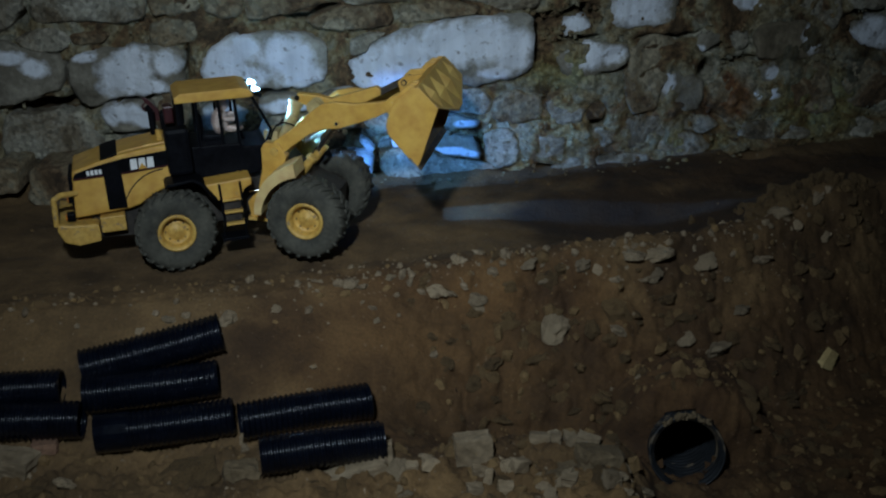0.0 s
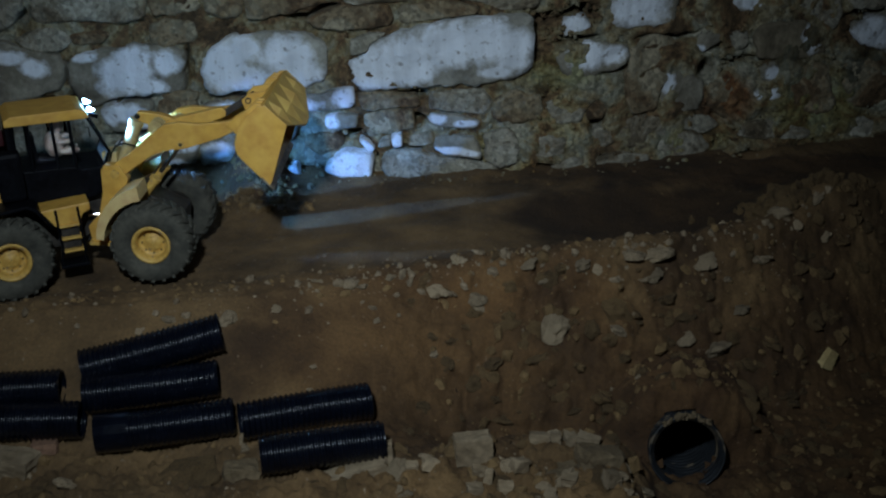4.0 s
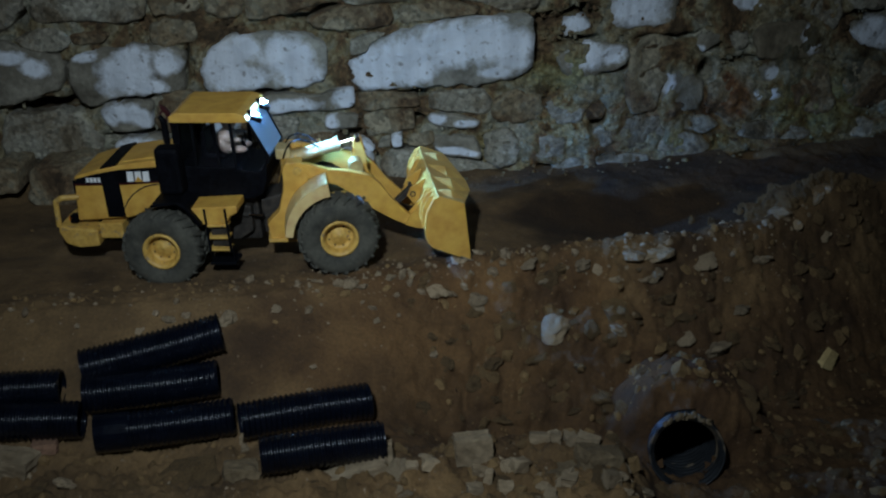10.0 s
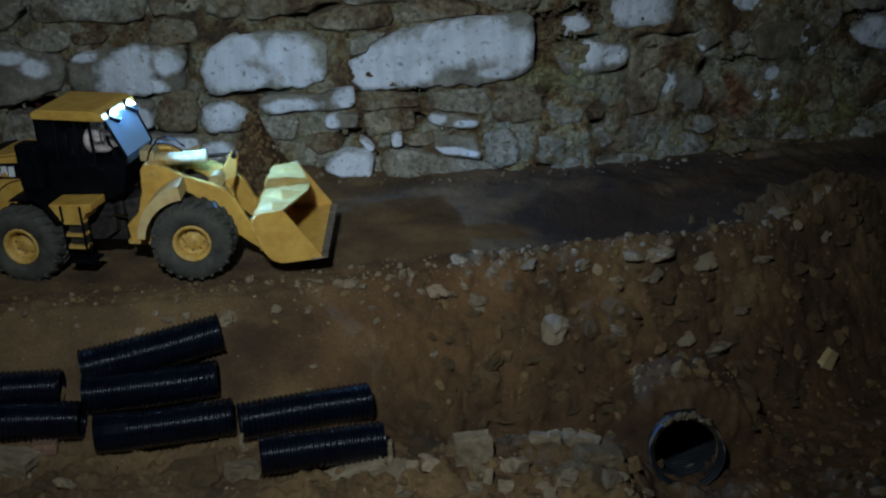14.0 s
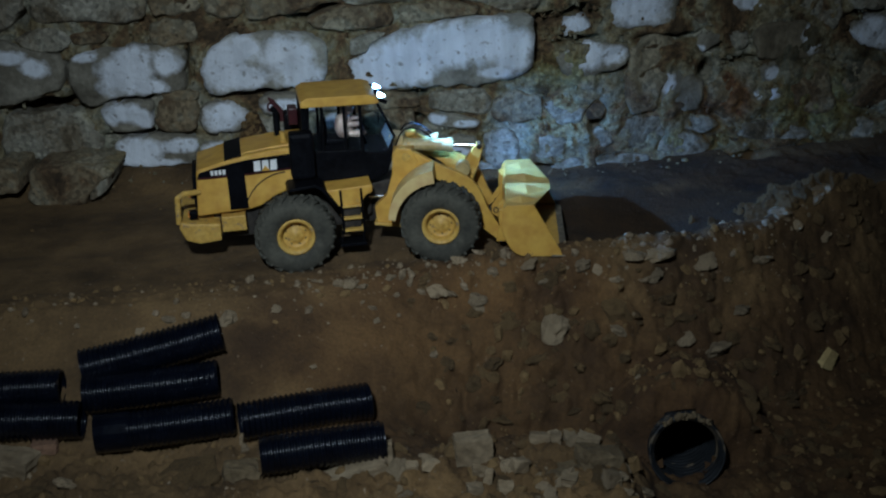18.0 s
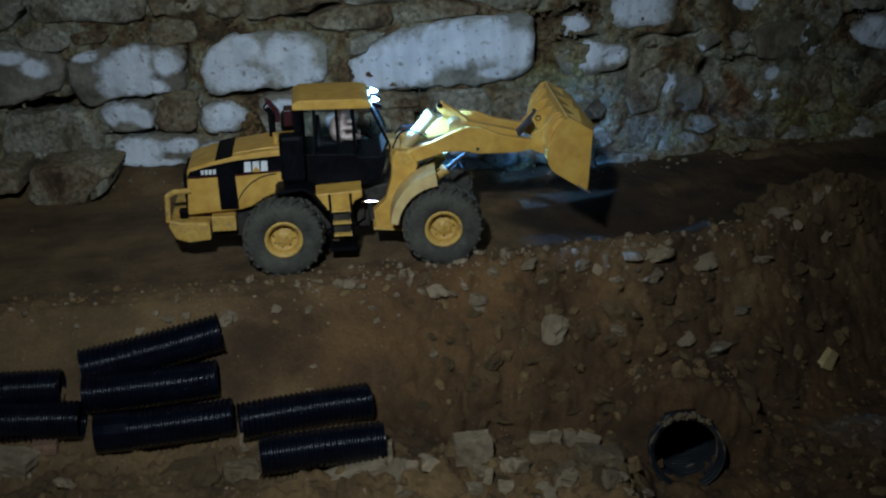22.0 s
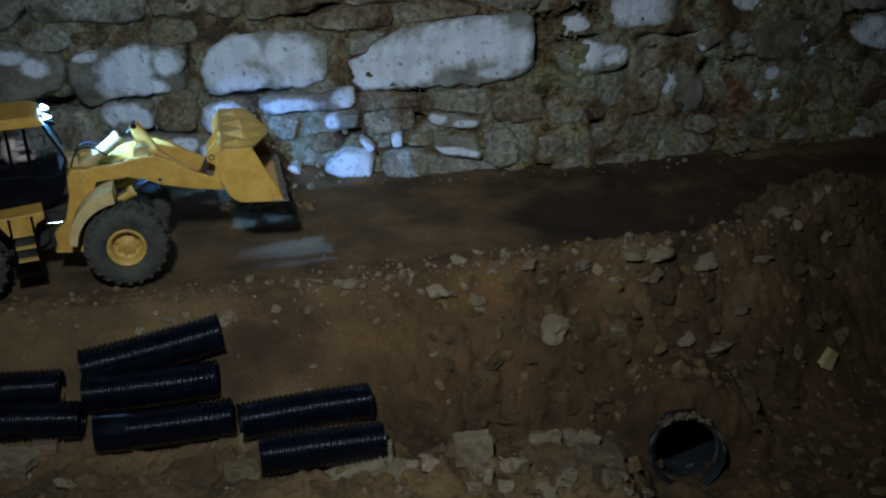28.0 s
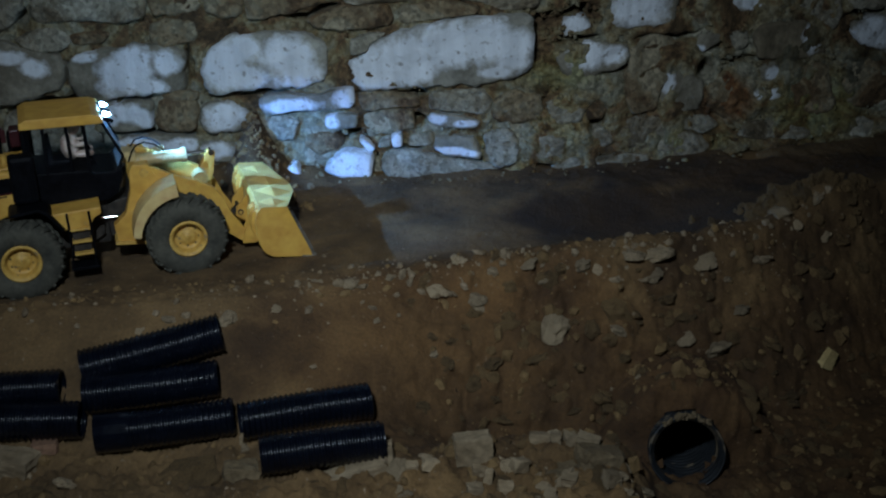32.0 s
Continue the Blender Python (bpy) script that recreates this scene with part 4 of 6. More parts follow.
def angular(x, y, half, turn, lean=0.0, lift=0.3, material=ROCK, label="angular beige limestone chunk lying on brown soil", jag=0.52):
    """A split piece of stone with flat, rough faces: a jagged hull in a box of half sizes, turned and leaning."""
    bm = B()
    for k in range(16):
        cx, cy, cz = 1 - 2 * (k & 1), 1 - (k & 2), 1 - (k & 4) // 2
        bm.verts.new((cx * (1 - jag * ROCK_SEED.random()), cy * (1 - jag * ROCK_SEED.random()), cz * (1 - jag * ROCK_SEED.random())))
    hull = bmesh.ops.convex_hull(bm, input=bm.verts)
    bmesh.ops.delete(bm, geom=list({g for g in hull["geom_interior"] + hull["geom_unused"] if isinstance(g, bmesh.types.BMVert)}), context="VERTS")
    bmesh.ops.subdivide_edges(bm, edges=bm.edges[:], cuts=4, use_grid_fill=True)
    at = Vector((x * 31, y * 17, 0))
    for v in bm.verts:
        v.co *= 1 + 0.14 * noise.noise(v.co * 1.9 + at) + 0.05 * noise.noise(v.co * 7.0 + at)
        v.co = Vector((v.co.x * half[0], v.co.y * half[1], v.co.z * half[2]))
    ob = part("rock", bm, material)
    ob.matrix_basis = Matrix.LocRotScale(on_ground(x, y, half[2] * lift), Euler((0.0, radians(lean), radians(turn))), None)
    return tagged(ob, label, "rock", "loose rocks")


angular(0.030, 1.268, (0.028, 0.015, 0.024), 4, -3, 0.3, label="large pale flat-faced limestone block on the soil ridge", jag=0.34)
angular(-0.563, 1.292, (0.034, 0.022, 0.018), -8, 6, 0.2, label="wedge of pale limestone lying before the pipes", jag=0.42)
angular(-0.529, 1.318, (0.019, 0.012, 0.010), 10, 0, 0.1, REDDISH, "reddish brown stone beside a pale limestone wedge")
angular(-0.122, 1.262, (0.056, 0.018, 0.016), 6, -14, 0.1, label="long beige stone slab under the drain pipe")
angular(-0.081, 1.278, (0.013, 0.012, 0.022), 0, 0, 0.4, label="upright beige stone at the end of the drain pipe")
angular(-0.268, 1.268, (0.026, 0.020, 0.028), 12, 5, 0.2, CRUST, "dry beige block of soil beside the drain pipe")
angular(-0.272, 1.330, (0.005, 0.004, 0.010), 0, 5, 0.6)
angular(0.117, 1.310, (0.017, 0.010, 0.0085), 14, 12, 0.5)
angular(0.137, 1.296, (0.009, 0.008, 0.008), -10, 0, 0.6)
angular(0.139, 1.316, (0.010, 0.008, 0.008), 30, 0, 0.6)
angular(0.157, 1.302, (0.011, 0.010, 0.012), 5, 0, 0.6)
angular(0.178, 1.290, (0.016, 0.012, 0.011), -20, 10, 0.4)
angular(0.190, 1.262, (0.036, 0.022, 0.020), 20, 16, 0.1, CRUST, "dry beige hump of soil beside the culvert")
angular(0.150, 1.250, (0.034, 0.024, 0.016), -12, 0, 0.0, CRUST, "dry beige hump of soil beside the culvert")
angular(-0.025, 1.258, (0.012, 0.009, 0.009), 18, 20, 0.5)
angular(-0.050, 1.252, (0.011, 0.009, 0.007), 0, 0, 0.5)
angular(0.038, 1.238, (0.013, 0.010, 0.011), 8, 0, 0.6)
angular(0.084, 1.232, (0.013, 0.010, 0.010), 35, 20, 0.6)
angular(0.065, 1.206, (0.012, 0.011, 0.011), 0, 0, 0.5)
angular(0.030, 1.204, (0.011, 0.010, 0.011), 12, 0, 0.5)
angular(0.047, 1.216, (0.006, 0.006, 0.012), -15, 8, 0.5)
angular(0.147, 1.216, (0.012, 0.011, 0.008), -18, 0, 0.5)
angular(0.196, 1.202, (0.010, 0.009, 0.012), 20, 10, 0.4)
angular(0.588, 1.596, (0.013, 0.007, 0.017), 20, 28, 0.75, PALE_CHIP, "pale cream stone chip stuck in the trench bank", 0.55)


def block(x, y, r, label="large broken lump of stiff brown soil"):
    """A broken lump of stiff soil, half bedded in the bank."""
    ob = new("soil_block", CLOD_MESHES[ROCK_SEED.randrange(6)])
    ob.matrix_basis = Matrix.LocRotScale(on_ground(x, y, -r * 0.38), Euler((ROCK_SEED.uniform(-0.4, 0.4), ROCK_SEED.uniform(-0.4, 0.4), ROCK_SEED.uniform(0, 6))), (r * ROCK_SEED.uniform(0.9, 1.15), r * ROCK_SEED.uniform(0.7, 0.95), r * ROCK_SEED.uniform(0.5, 0.7)))
    return tagged(ob, label, "soil clod", "soil lumps")


block(-0.345, 1.274, 0.0467)
block(-0.403, 1.247, 0.0300)
block(-0.167, 1.232, 0.0217)
block(0.058, 1.222, 0.0242)
block(0.155, 1.251, 0.0262)
block(0.200, 1.216, 0.0286)
block(0.111, 1.191, 0.0210)
block(-0.523, 1.243, 0.0306)
block(0.290, 1.321, 0.0269)
block(0.468, 1.358, 0.0214)
block(0.219, 1.481, 0.0217)
block(0.331, 1.568, 0.0207)
block(0.117, 1.529, 0.0233)
block(0.459, 1.552, 0.0265)
block(0.574, 1.633, 0.0278)
block(0.065, 1.506, 0.0199)

bank_seed = random.Random(52)
for k in range(170):
    x = bank_seed.uniform(-0.06, 0.78)
    y = float(road_edge(x)) - bank_seed.uniform(0.02, 0.30)
    if math.hypot((x - 0.335) / 0.085, (y - 1.38) / 0.12) < 1 or (x < 0.25 and y < 1.38):
        continue
    block(x, y, 0.008 + 0.013 * bank_seed.random() ** 2, "broken clod of brown soil half bedded in the bank")

ridge_seed = random.Random(77)
for k in range(30):
    rock(ridge_seed.uniform(-0.10, 0.28), ridge_seed.uniform(1.17, 1.265), 0.006 + 0.012 * ridge_seed.random() ** 2, -0.15, "crumbly beige lump on the dry soil ridge")


# ---------------------------------------------------------------- drain pipes
def corrugated(name, p, q, r, pitch, sag, material, label, group="", wall=0.0022, plain=0.0):
    """A corrugated pipe from p to q, open at both ends, bowed sideways by sag; a plain sleeve covers its first part."""
    p, q = Vector(p), Vector(q)
    length = (q - p).length
    way = (q - p).normalized()
    side = way.cross(Vector((0, 0, 1))).normalized()
    up = side.cross(way)
    count = int(length / pitch * 6)
    sides = 28
    bm = B()
    outer, inner = [], []
    for k in range(count + 1):
        t = k / count
        groove = (0.0, 0.06, 0.55, 1.0, 1.0, 0.55)[k % 6]
        rr = r - 0.0026 * (r / 0.026) * groove
        if t < plain:
            rr = r * 0.93
        c = p.lerp(q, t) + side * sag * (1 - (2 * t - 1) ** 2) + up * sag * 0.3 * math.sin(3 * t)
        outer.append([bm.verts.new(c + (side * math.cos(a) + up * math.sin(a)) * rr) for a in (2 * math.pi * i / sides for i in range(sides))])
        inner.append([bm.verts.new(c + (side * math.cos(a) + up * math.sin(a)) * (rr - wall)) for a in (2 * math.pi * i / sides for i in range(sides))])
    for a, b in zip(outer[:-1], outer[1:]):
        for i in range(sides):
            bm.faces.new((a[i], b[i], b[(i + 1) % sides], a[(i + 1) % sides]))
    for a, b in zip(inner[:-1], inner[1:]):
        for i in range(sides):
            bm.faces.new((a[i], a[(i + 1) % sides], b[(i + 1) % sides], b[i]))
    for o, n in ((outer[0], inner[0]), (outer[-1], inner[-1])):
        for i in range(sides):
            bm.faces.new((o[i], o[(i + 1) % sides], n[(i + 1) % sides], n[i]))
    bmesh.ops.recalc_face_normals(bm, faces=bm.faces)
    ob = tagged(part(name, bm, material, smooth=True), label, "pipe", group)
    if plain:
        # smooth sleeve pushed over the end
        bm = B()
        rows = []
        for t, rr in ((-0.004, 0.955), (-0.004, 0.992), (plain * 0.33, 0.995), (plain * 0.66, 0.995), (plain, 0.992), (plain, 0.955)):
            c = p.lerp(q, t) + side * sag * (1 - (2 * t - 1) ** 2) + up * sag * 0.3 * math.sin(3 * t)
            rows.append([bm.verts.new(c + (side * math.cos(a) + up * math.sin(a)) * r * rr) for a in (2 * math.pi * i / sides for i in range(sides))])
        for a, b in zip(rows, rows[1:] + rows[:1]):
            for i in range(sides):
                bm.faces.new((a[i], b[i], b[(i + 1) % sides], a[(i + 1) % sides]))
        bmesh.ops.recalc_face_normals(bm, faces=bm.faces)
        part("sleeve", bm, material, ob, "smooth black pipe sleeve")
    return ob


PIPE_LABEL = "black corrugated plastic drain pipe lying on the soil bank"
PIPE_GROUP = "cut drain pipes"
corrugated("drain_pipe", (-0.492, 1.402, -0.048), (-0.309, 1.445, -0.021), 0.027, 0.0072, 0.007, PVC, PIPE_LABEL, PIPE_GROUP)
corrugated("drain_pipe", (-0.484, 1.369, -0.070), (-0.308, 1.393, -0.064), 0.026, 0.0072, 0.007, PVC, PIPE_LABEL, PIPE_GROUP)
corrugated("drain_pipe", (-0.459, 1.316, -0.099), (-0.283, 1.345, -0.096), 0.026, 0.0072, 0.008, PVC, "black corrugated drain pipe with a smooth sleeve end", PIPE_GROUP, plain=0.24)
corrugated("drain_pipe", (-0.700, 1.366, -0.059), (-0.515, 1.378, -0.062), 0.025, 0.0072, 0.002, PVC, "black corrugated drain pipe with a split open end", PIPE_GROUP)
corrugated("drain_pipe", (-0.690, 1.331, -0.084), (-0.481, 1.336, -0.089), 0.026, 0.0072, 0.0, PVC, PIPE_LABEL, PIPE_GROUP)
corrugated("drain_pipe", (-0.2745, 1.335, -0.100), (-0.106, 1.388, -0.104), 0.026, 0.0072, -0.006, PVC, PIPE_LABEL, PIPE_GROUP)
corrugated("drain_pipe", (-0.239, 1.262, -0.108), (-0.083, 1.289, -0.106), 0.026, 0.0072, -0.004, PVC, PIPE_LABEL, PIPE_GROUP)
culvert = corrugated("culvert_pipe", (0.324, 1.360, -0.187), (0.345, 1.57, -0.248), 0.052, 0.014, 0.0, CULVERT, "large muddy black corrugated culvert pipe in the trench bank", wall=0.0026)
part("silt", rod(B(), (0.3443, 1.563, -0.246), (0.3450, 1.570, -0.248), 0.0515, sides=28), DIRT, culvert, "dark silt filling the far end of the pipe")


def rim_dust():
    """A broken crust of pale silt along the top of the culvert's mouth."""
    rng = random.Random(19)
    bm = B()
    for k in range(34):
        a = radians(48 + 82 * rng.random())
        out = 0.0505 + rng.uniform(-0.0012, 0.0022)
        c = (0.324 + out * math.cos(a), 1.3605 + rng.uniform(-0.002, 0.008) + 0.2 * out * math.sin(a), -0.187 + out * math.sin(a))
        r = rng.uniform(0.0016, 0.0042)
        bmesh.ops.create_icosphere(bm, subdivisions=2, radius=r, matrix=Matrix.LocRotScale(c, Euler((rng.uniform(0, 3), rng.uniform(0, 3), rng.uniform(0, 3))), (1.7, 1.2, 0.6)))
    part("silt_crust", bm, CRUST, culvert, "pale crumbly silt on the rim")


rim_dust()


# ---------------------------------------------------------------- wheel loader, a radio-controlled model at about 1:14.5
HINGE = 0.119          # rear axle to articulation joint, and joint to front axle
WHEEL_R, TRACK = 0.0605, 0.079
ARM_PIVOT, ARM_LENGTH = (0.0682, 0.1544), 0.1912
LEVER_PIN = (0.095, 0.022)          # on the arms
LIFT_PIN = (0.1078, 0.0035)         # on the arms
LIFT_BASE = (0.085, 0.098)
TILT_BASE = (0.068, 0.158)
LINK_PIN = (-0.0082, 0.0327)        # on the bucket
LEVER_TOP, LEVER_LOW, LINK_LENGTH, LEVER_BEND = 0.054, 0.078, 0.047, radians(146)

LAMP_AIMS = ((16.0, 27.0, 0.0010), (12.0, 27.0, 0.0002))   # turn to the left, dip in degrees; radius of the LED

LOADER = tagged(new("wheel_loader"), "yellow model wheel loader with black cab driving on soil", "wheel loader")


def build_wheel():
    w = new("wheel")
    w.parent = LOADER
    bm = lathe(B(), [(0.0270, -0.0185), (0.0330, -0.0232), (0.0450, -0.0246), (0.0530, -0.0228), (0.0568, -0.0190), (0.0576, 0.0), (0.0568, 0.0190), (0.0530, 0.0228), (0.0450, 0.0246), (0.0330, 0.0232), (0.0270, 0.0185)], 44)
    bmesh.ops.recalc_face_normals(bm, faces=bm.faces)
    part("tyre", bm, RUBBER, w, "chunky black tyre with dried mud", smooth=True)
    count = 22
    for side in (-1, 1):
        lug = B()
        # outline x runs across the tread, z round it, y outward
        prism(lug, [(0.0, -0.0030), (0.0080, -0.0034), (0.0165, -0.0028), (0.0225, -0.0020), (0.0225, 0.0024), (0.0165, 0.0030), (0.0080, 0.0028), (0.0, 0.0022)], 0.0545, WHEEL_R, 0.0006)
        bmesh.ops.transform(lug, matrix=Matrix(((0, 1, 0, 0), (side, 0, 0, 0), (0, 0, 1, 0), (0, 0, 0, 1))), verts=lug.verts)
        for v in lug.verts:
            v.co.z += abs(v.co.y) * 0.42
            if abs(v.co.y) > 0.0195:
                v.co.x -= 0.0045 * (abs(v.co.y) - 0.0195) / 0.003
        bmesh.ops.recalc_face_normals(lug, faces=lug.faces)
        first = part("lug", lug, RUBBER, w)
        for i in range(count):
            ob = first if i == 0 else new("lug", first.data)
            ob.parent = w
            ob.matrix_basis = Matrix.Rotation(2 * math.pi * (i + (0.5 if side > 0 else 0)) / count, 4, "Y")
    bm = lathe(B(), [(0.0280, -0.0170), (0.0280, -0.0218), (0.0262, -0.0226), (0.0242, -0.0212), (0.0216, -0.0190), (0.0208, -0.0100), (0.0200, -0.0072), (0.0125, -0.0066), (0.0118, -0.0088), (0.0108, -0.0094), (0.0050, -0.0094), (0.0044, -0.0102), (0.0005, -0.0104)], 36)
    bmesh.ops.recalc_face_normals(bm, faces=bm.faces)
    rim = part("rim", bm, DUSTY, w, "yellow steel rim, scuffed", smooth=True)
    bm = lathe(B(), [(0.0285, 0.0170), (0.0270, 0.0200), (0.0100, 0.0120), (0.0005, 0.0120)], 24)
    bmesh.ops.recalc_face_normals(bm, faces=bm.faces)
    part("inner_rim", bm, IRON, w)
    for k in range(8):
        a = 2 * math.pi * k / 8
        c = (0.0160 * math.cos(a), -0.0066, 0.0157 * math.sin(a))
        part("bolt", rod(B(), c, (c[0], -0.0090, c[2]), 0.0012, sides=6), IRON, w)
    return w


WHEELS = [build_wheel()]
for k in range(3):
    WHEELS.append(copy_thing(WHEELS[0], Matrix.Identity(4)))


def build_rear():
    P = LOADER
    # engine hood
    hood = [(-0.140, 0.086), (-0.135, 0.156), (-0.098, 0.166), (-0.061, 0.173), (-0.020, 0.178), (0.026, 0.180), (0.028, 0.122), (0.006, 0.118), (-0.022, 0.108), (-0.045, 0.094), (-0.061, 0.090)]
    bm = prism(B(), hood, -0.052, 0.052, 0.0)
    for v in bm.verts:
        if v.co.z > 0.15:
            v.co.y *= 0.93
    bevelled(bm, bm.edges[:], 0.004, 3)
    part("engine_hood", bm, YELLOW, P, "yellow engine hood with rounded shoulders", smooth=False)
    part("hood_crown", prism(B(), [(-0.128, 0.155), (-0.096, 0.1665), (-0.06, 0.1745), (-0.02, 0.180), (0.024, 0.1825), (0.024, 0.170), (-0.12, 0.150)], -0.036, 0.036, 0.003), YELLOW, P)
    # dark decal band with red line, black grille stripe, plain marks
    for side in (-1, 1):
        y0, y1 = sorted((side * 0.0524, side * 0.0508))
        part("decal_band", prism(B(), [(-0.1345, 0.1465), (-0.131, 0.1535), (-0.098, 0.1612), (-0.061, 0.1672), (0.004, 0.1712), (0.004, 0.1500), (-0.06, 0.1470)], y0, y1, 0.0), BLACK, P, "black decal band")
        y0, y1 = sorted((side * 0.0528, side * 0.0508))
        part("red_line", prism(B(), [(-0.1345, 0.1440), (-0.1345, 0.1462), (-0.06, 0.1467), (0.004, 0.1497), (0.004, 0.1475), (-0.06, 0.1445)], y0, y1, 0.0), RED, P)
        y0, y1 = sorted((side * 0.0532, side * 0.0508))
        part("grille_stripe", prism(B(), [(-0.091, 0.0925), (-0.0915, 0.1625), (-0.0665, 0.1665), (-0.064, 0.0925)], y0, y1, 0.0004), BLACK, P, "black side grille")
        y0, y1 = sorted((side * 0.0536, side * 0.0512))
        for k in range(4):
            part("mark", prism(B(), [(-0.1145 + k * 0.0058, 0.1485), (-0.1145 + k * 0.0058, 0.1555), (-0.1103 + k * 0.0058, 0.1557), (-0.1103 + k * 0.0058, 0.1487)], y0, y1, 0.0), WHITE, P)
        for x in (-0.0515, -0.0395, -0.0275):
            part("mark", prism(B(), [(x, 0.1490), (x + 0.0008, 0.1645), (x + 0.0100, 0.1650), (x + 0.0100, 0.1495)], y0, y1, 0.0), WHITE, P, "plain white decal block")
        y0, y1 = sorted((side * 0.0540, side * 0.0512))
        part("mark", prism(B(), [(-0.0405, 0.1488), (-0.0345, 0.1575), (-0.0280, 0.1490)], y0, y1, 0.0), YELLOW, P)
        arc = [(-0.006 + 0.066 * math.cos(a), side * 0.0521, 0.072 + 0.072 * math.sin(a)) for a in (radians(158 - 8.5 * i) for i in range(9))]
        part("hood_seam", tube(B(), arc, 0.0009, 6), IRON, P)
    part("top_grille", prism(B(), [(-0.093, 0.1640), (-0.068, 0.1715), (-0.068, 0.1745), (-0.093, 0.1690)], -0.046, 0.046, 0.0005), BLACK, P, "black grille patch on the hood")
    part("rear_grille", box(B(), -0.1425, -0.136, -0.040, 0.040, 0.094, 0.146, 0.001), BLACK, P)
    # counterweight and guard loops
    part("counterweight", prism(B(), [(-0.168, 0.074), (-0.160, 0.054), (-0.140, 0.047), (-0.108, 0.050), (-0.108, 0.076), (-0.150, 0.080), (-0.166, 0.084)], -0.064, 0.064, 0.003), DUSTY, P, "heavy dusty yellow counterweight")
    for side in (-1, 1):
        y = side * 0.058
        if side < 0:
            part("guard_loop", tube(B(), [(-0.132, y * 0.85, 0.124), (-0.156, y, 0.126), (-0.166, y, 0.120), (-0.168, y, 0.080)], 0.0042, 10), DUSTY, P, "yellow rear guard bar")
        part("tail_lamp", box(B(), -0.152, -0.140, y * 0.80 - 0.007, y * 0.80 + 0.007, 0.083, 0.095, 0.002), BLACK, P)
        part("reflector", box(B(), -0.1538, -0.1515, y * 0.80 - 0.005, y * 0.80 + 0.005, 0.085, 0.093, 0.0005), AMBER, P)
    # chassis
    part("chassis", prism(B(), [(-0.118, 0.090), (-0.118, 0.046), (-0.03, 0.040), (0.10, 0.046), (0.122, 0.060), (0.122, 0.100), (0.02, 0.118), (-0.05, 0.094)], -0.034, 0.034, 0.002), IRON, P)
    part("battery_box", box(B(), -0.106, -0.070, -0.058, -0.030, 0.060, 0.084, 0.002), DUSTY, P)
    part("battery_box", box(B(), -0.106, -0.070, 0.030, 0.058, 0.060, 0.084, 0.002), DUSTY, P)
    part("rear_axle", rod(B(), (0, -0.066, 0.0605), (0, 0.066, 0.0605), 0.013), IRON, P)
    part("joint_block", box(B(), 0.096, 0.130, -0.020, 0.020, 0.040, 0.118, 0.003), IRON, P)
    # fenders, tanks and ladders
    for side in (-1, 1):
        ya, yb = sorted((side * 0.050, side * 0.098))
        part("rear_fender", prism(B(), [(-0.008, 0.1265), (-0.004, 0.131), (0.034, 0.1345), (0.046, 0.128), (0.066, 0.098), (0.062, 0.096), (0.043, 0.124), (0.033, 0.1305), (-0.002, 0.127)], ya, yb, 0.0008), BLACK, P, "black rear mudguard")
        ya, yb = sorted((side * 0.045, side * 0.089))
        part("side_tank", prism(B(), [(0.050, 0.121), (0.054, 0.103), (0.066, 0.095), (0.100, 0.095), (0.107, 0.108), (0.118, 0.113), (0.118, 0.124)], ya, yb, 0.002), YELLOW, P, "yellow side tank under the cab")
        y = side * 0.090
        for x in (0.070, 0.1005):
            part("ladder_rail", tube(B(), [(x, y, 0.120), (x + 0.002, y + side * 0.002, 0.052)], 0.0019, 8), BLACK, P)
        for z in (0.094, 0.075, 0.056):
            ya, yb = sorted((side * 0.074, side * 0.092))
            part("ladder_step", box(B(), 0.070, 0.102, ya, yb, z - 0.0016, z + 0.0016, 0.0006), DUSTY, P)
        ya, yb = sorted((side * 0.070, side * 0.084))
        part("ladder_back", box(B(), 0.074, 0.099, ya, yb, 0.058, 0.092, 0.001), IRON, P)
        ya, yb = sorted((side * 0.055, side * 0.086))
        part("hanging_step", box(B(), 0.066, 0.106, ya, yb, 0.028, 0.033, 0.001), BLACK, P)
        for x in (0.070, 0.102):
            part("step_strap", box(B(), x - 0.001, x + 0.001, ya + 0.004, ya + 0.008, 0.030, 0.058, 0.0003), BLACK, P)
        ya, yb = sorted((side * 0.046, side * 0.074))
        part("air_box", box(B(), 0.002, 0.038, ya, yb, 0.136, 0.206, 0.006), BLACK, P, "black air cleaner box beside the cab")
        part("steering_ram", rod(B(), (0.095, side * 0.030, 0.086), (0.118, side * 0.034, 0.086), 0.0042), IRON, P)
        part("steering_rod", rod(B(), (0.118, side * 0.034, 0.086), (0.142, side * 0.036, 0.086), 0.0022), CHROME, P, "chrome steering rod")
    part("exhaust_stack", rod(B(), (-0.010, 0.020, 0.175), (-0.010, 0.020, 0.216), 0.0052), BLACK, P)
    part("exhaust_tip", rod(B(), (-0.010, 0.020, 0.216), (-0.016, 0.020, 0.224), 0.0040), BLACK, P)
    part("filler_neck", rod(B(), (-0.004, -0.018, 0.180), (-0.004, -0.018, 0.196), 0.0045), DUSTY, P)
    part("red_bracket", prism(B(), [(-0.008, 0.196), (0.002, 0.196), (0.002, 0.214), (-0.012, 0.232), (-0.020, 0.236), (-0.018, 0.229), (-0.008, 0.214)], 0.036, 0.042, 0.001), RED, P, "dark red rear bracket")
    part("red_bracket", box(B(), 0.008, 0.022, 0.010, 0.038, 0.196, 0.222, 0.002), RED, P)
    ring = [(-0.014 + 0.007 * math.cos(a), 0.039, 0.219 + 0.007 * math.sin(a)) for a in (radians(40 * i) for i in range(9))]
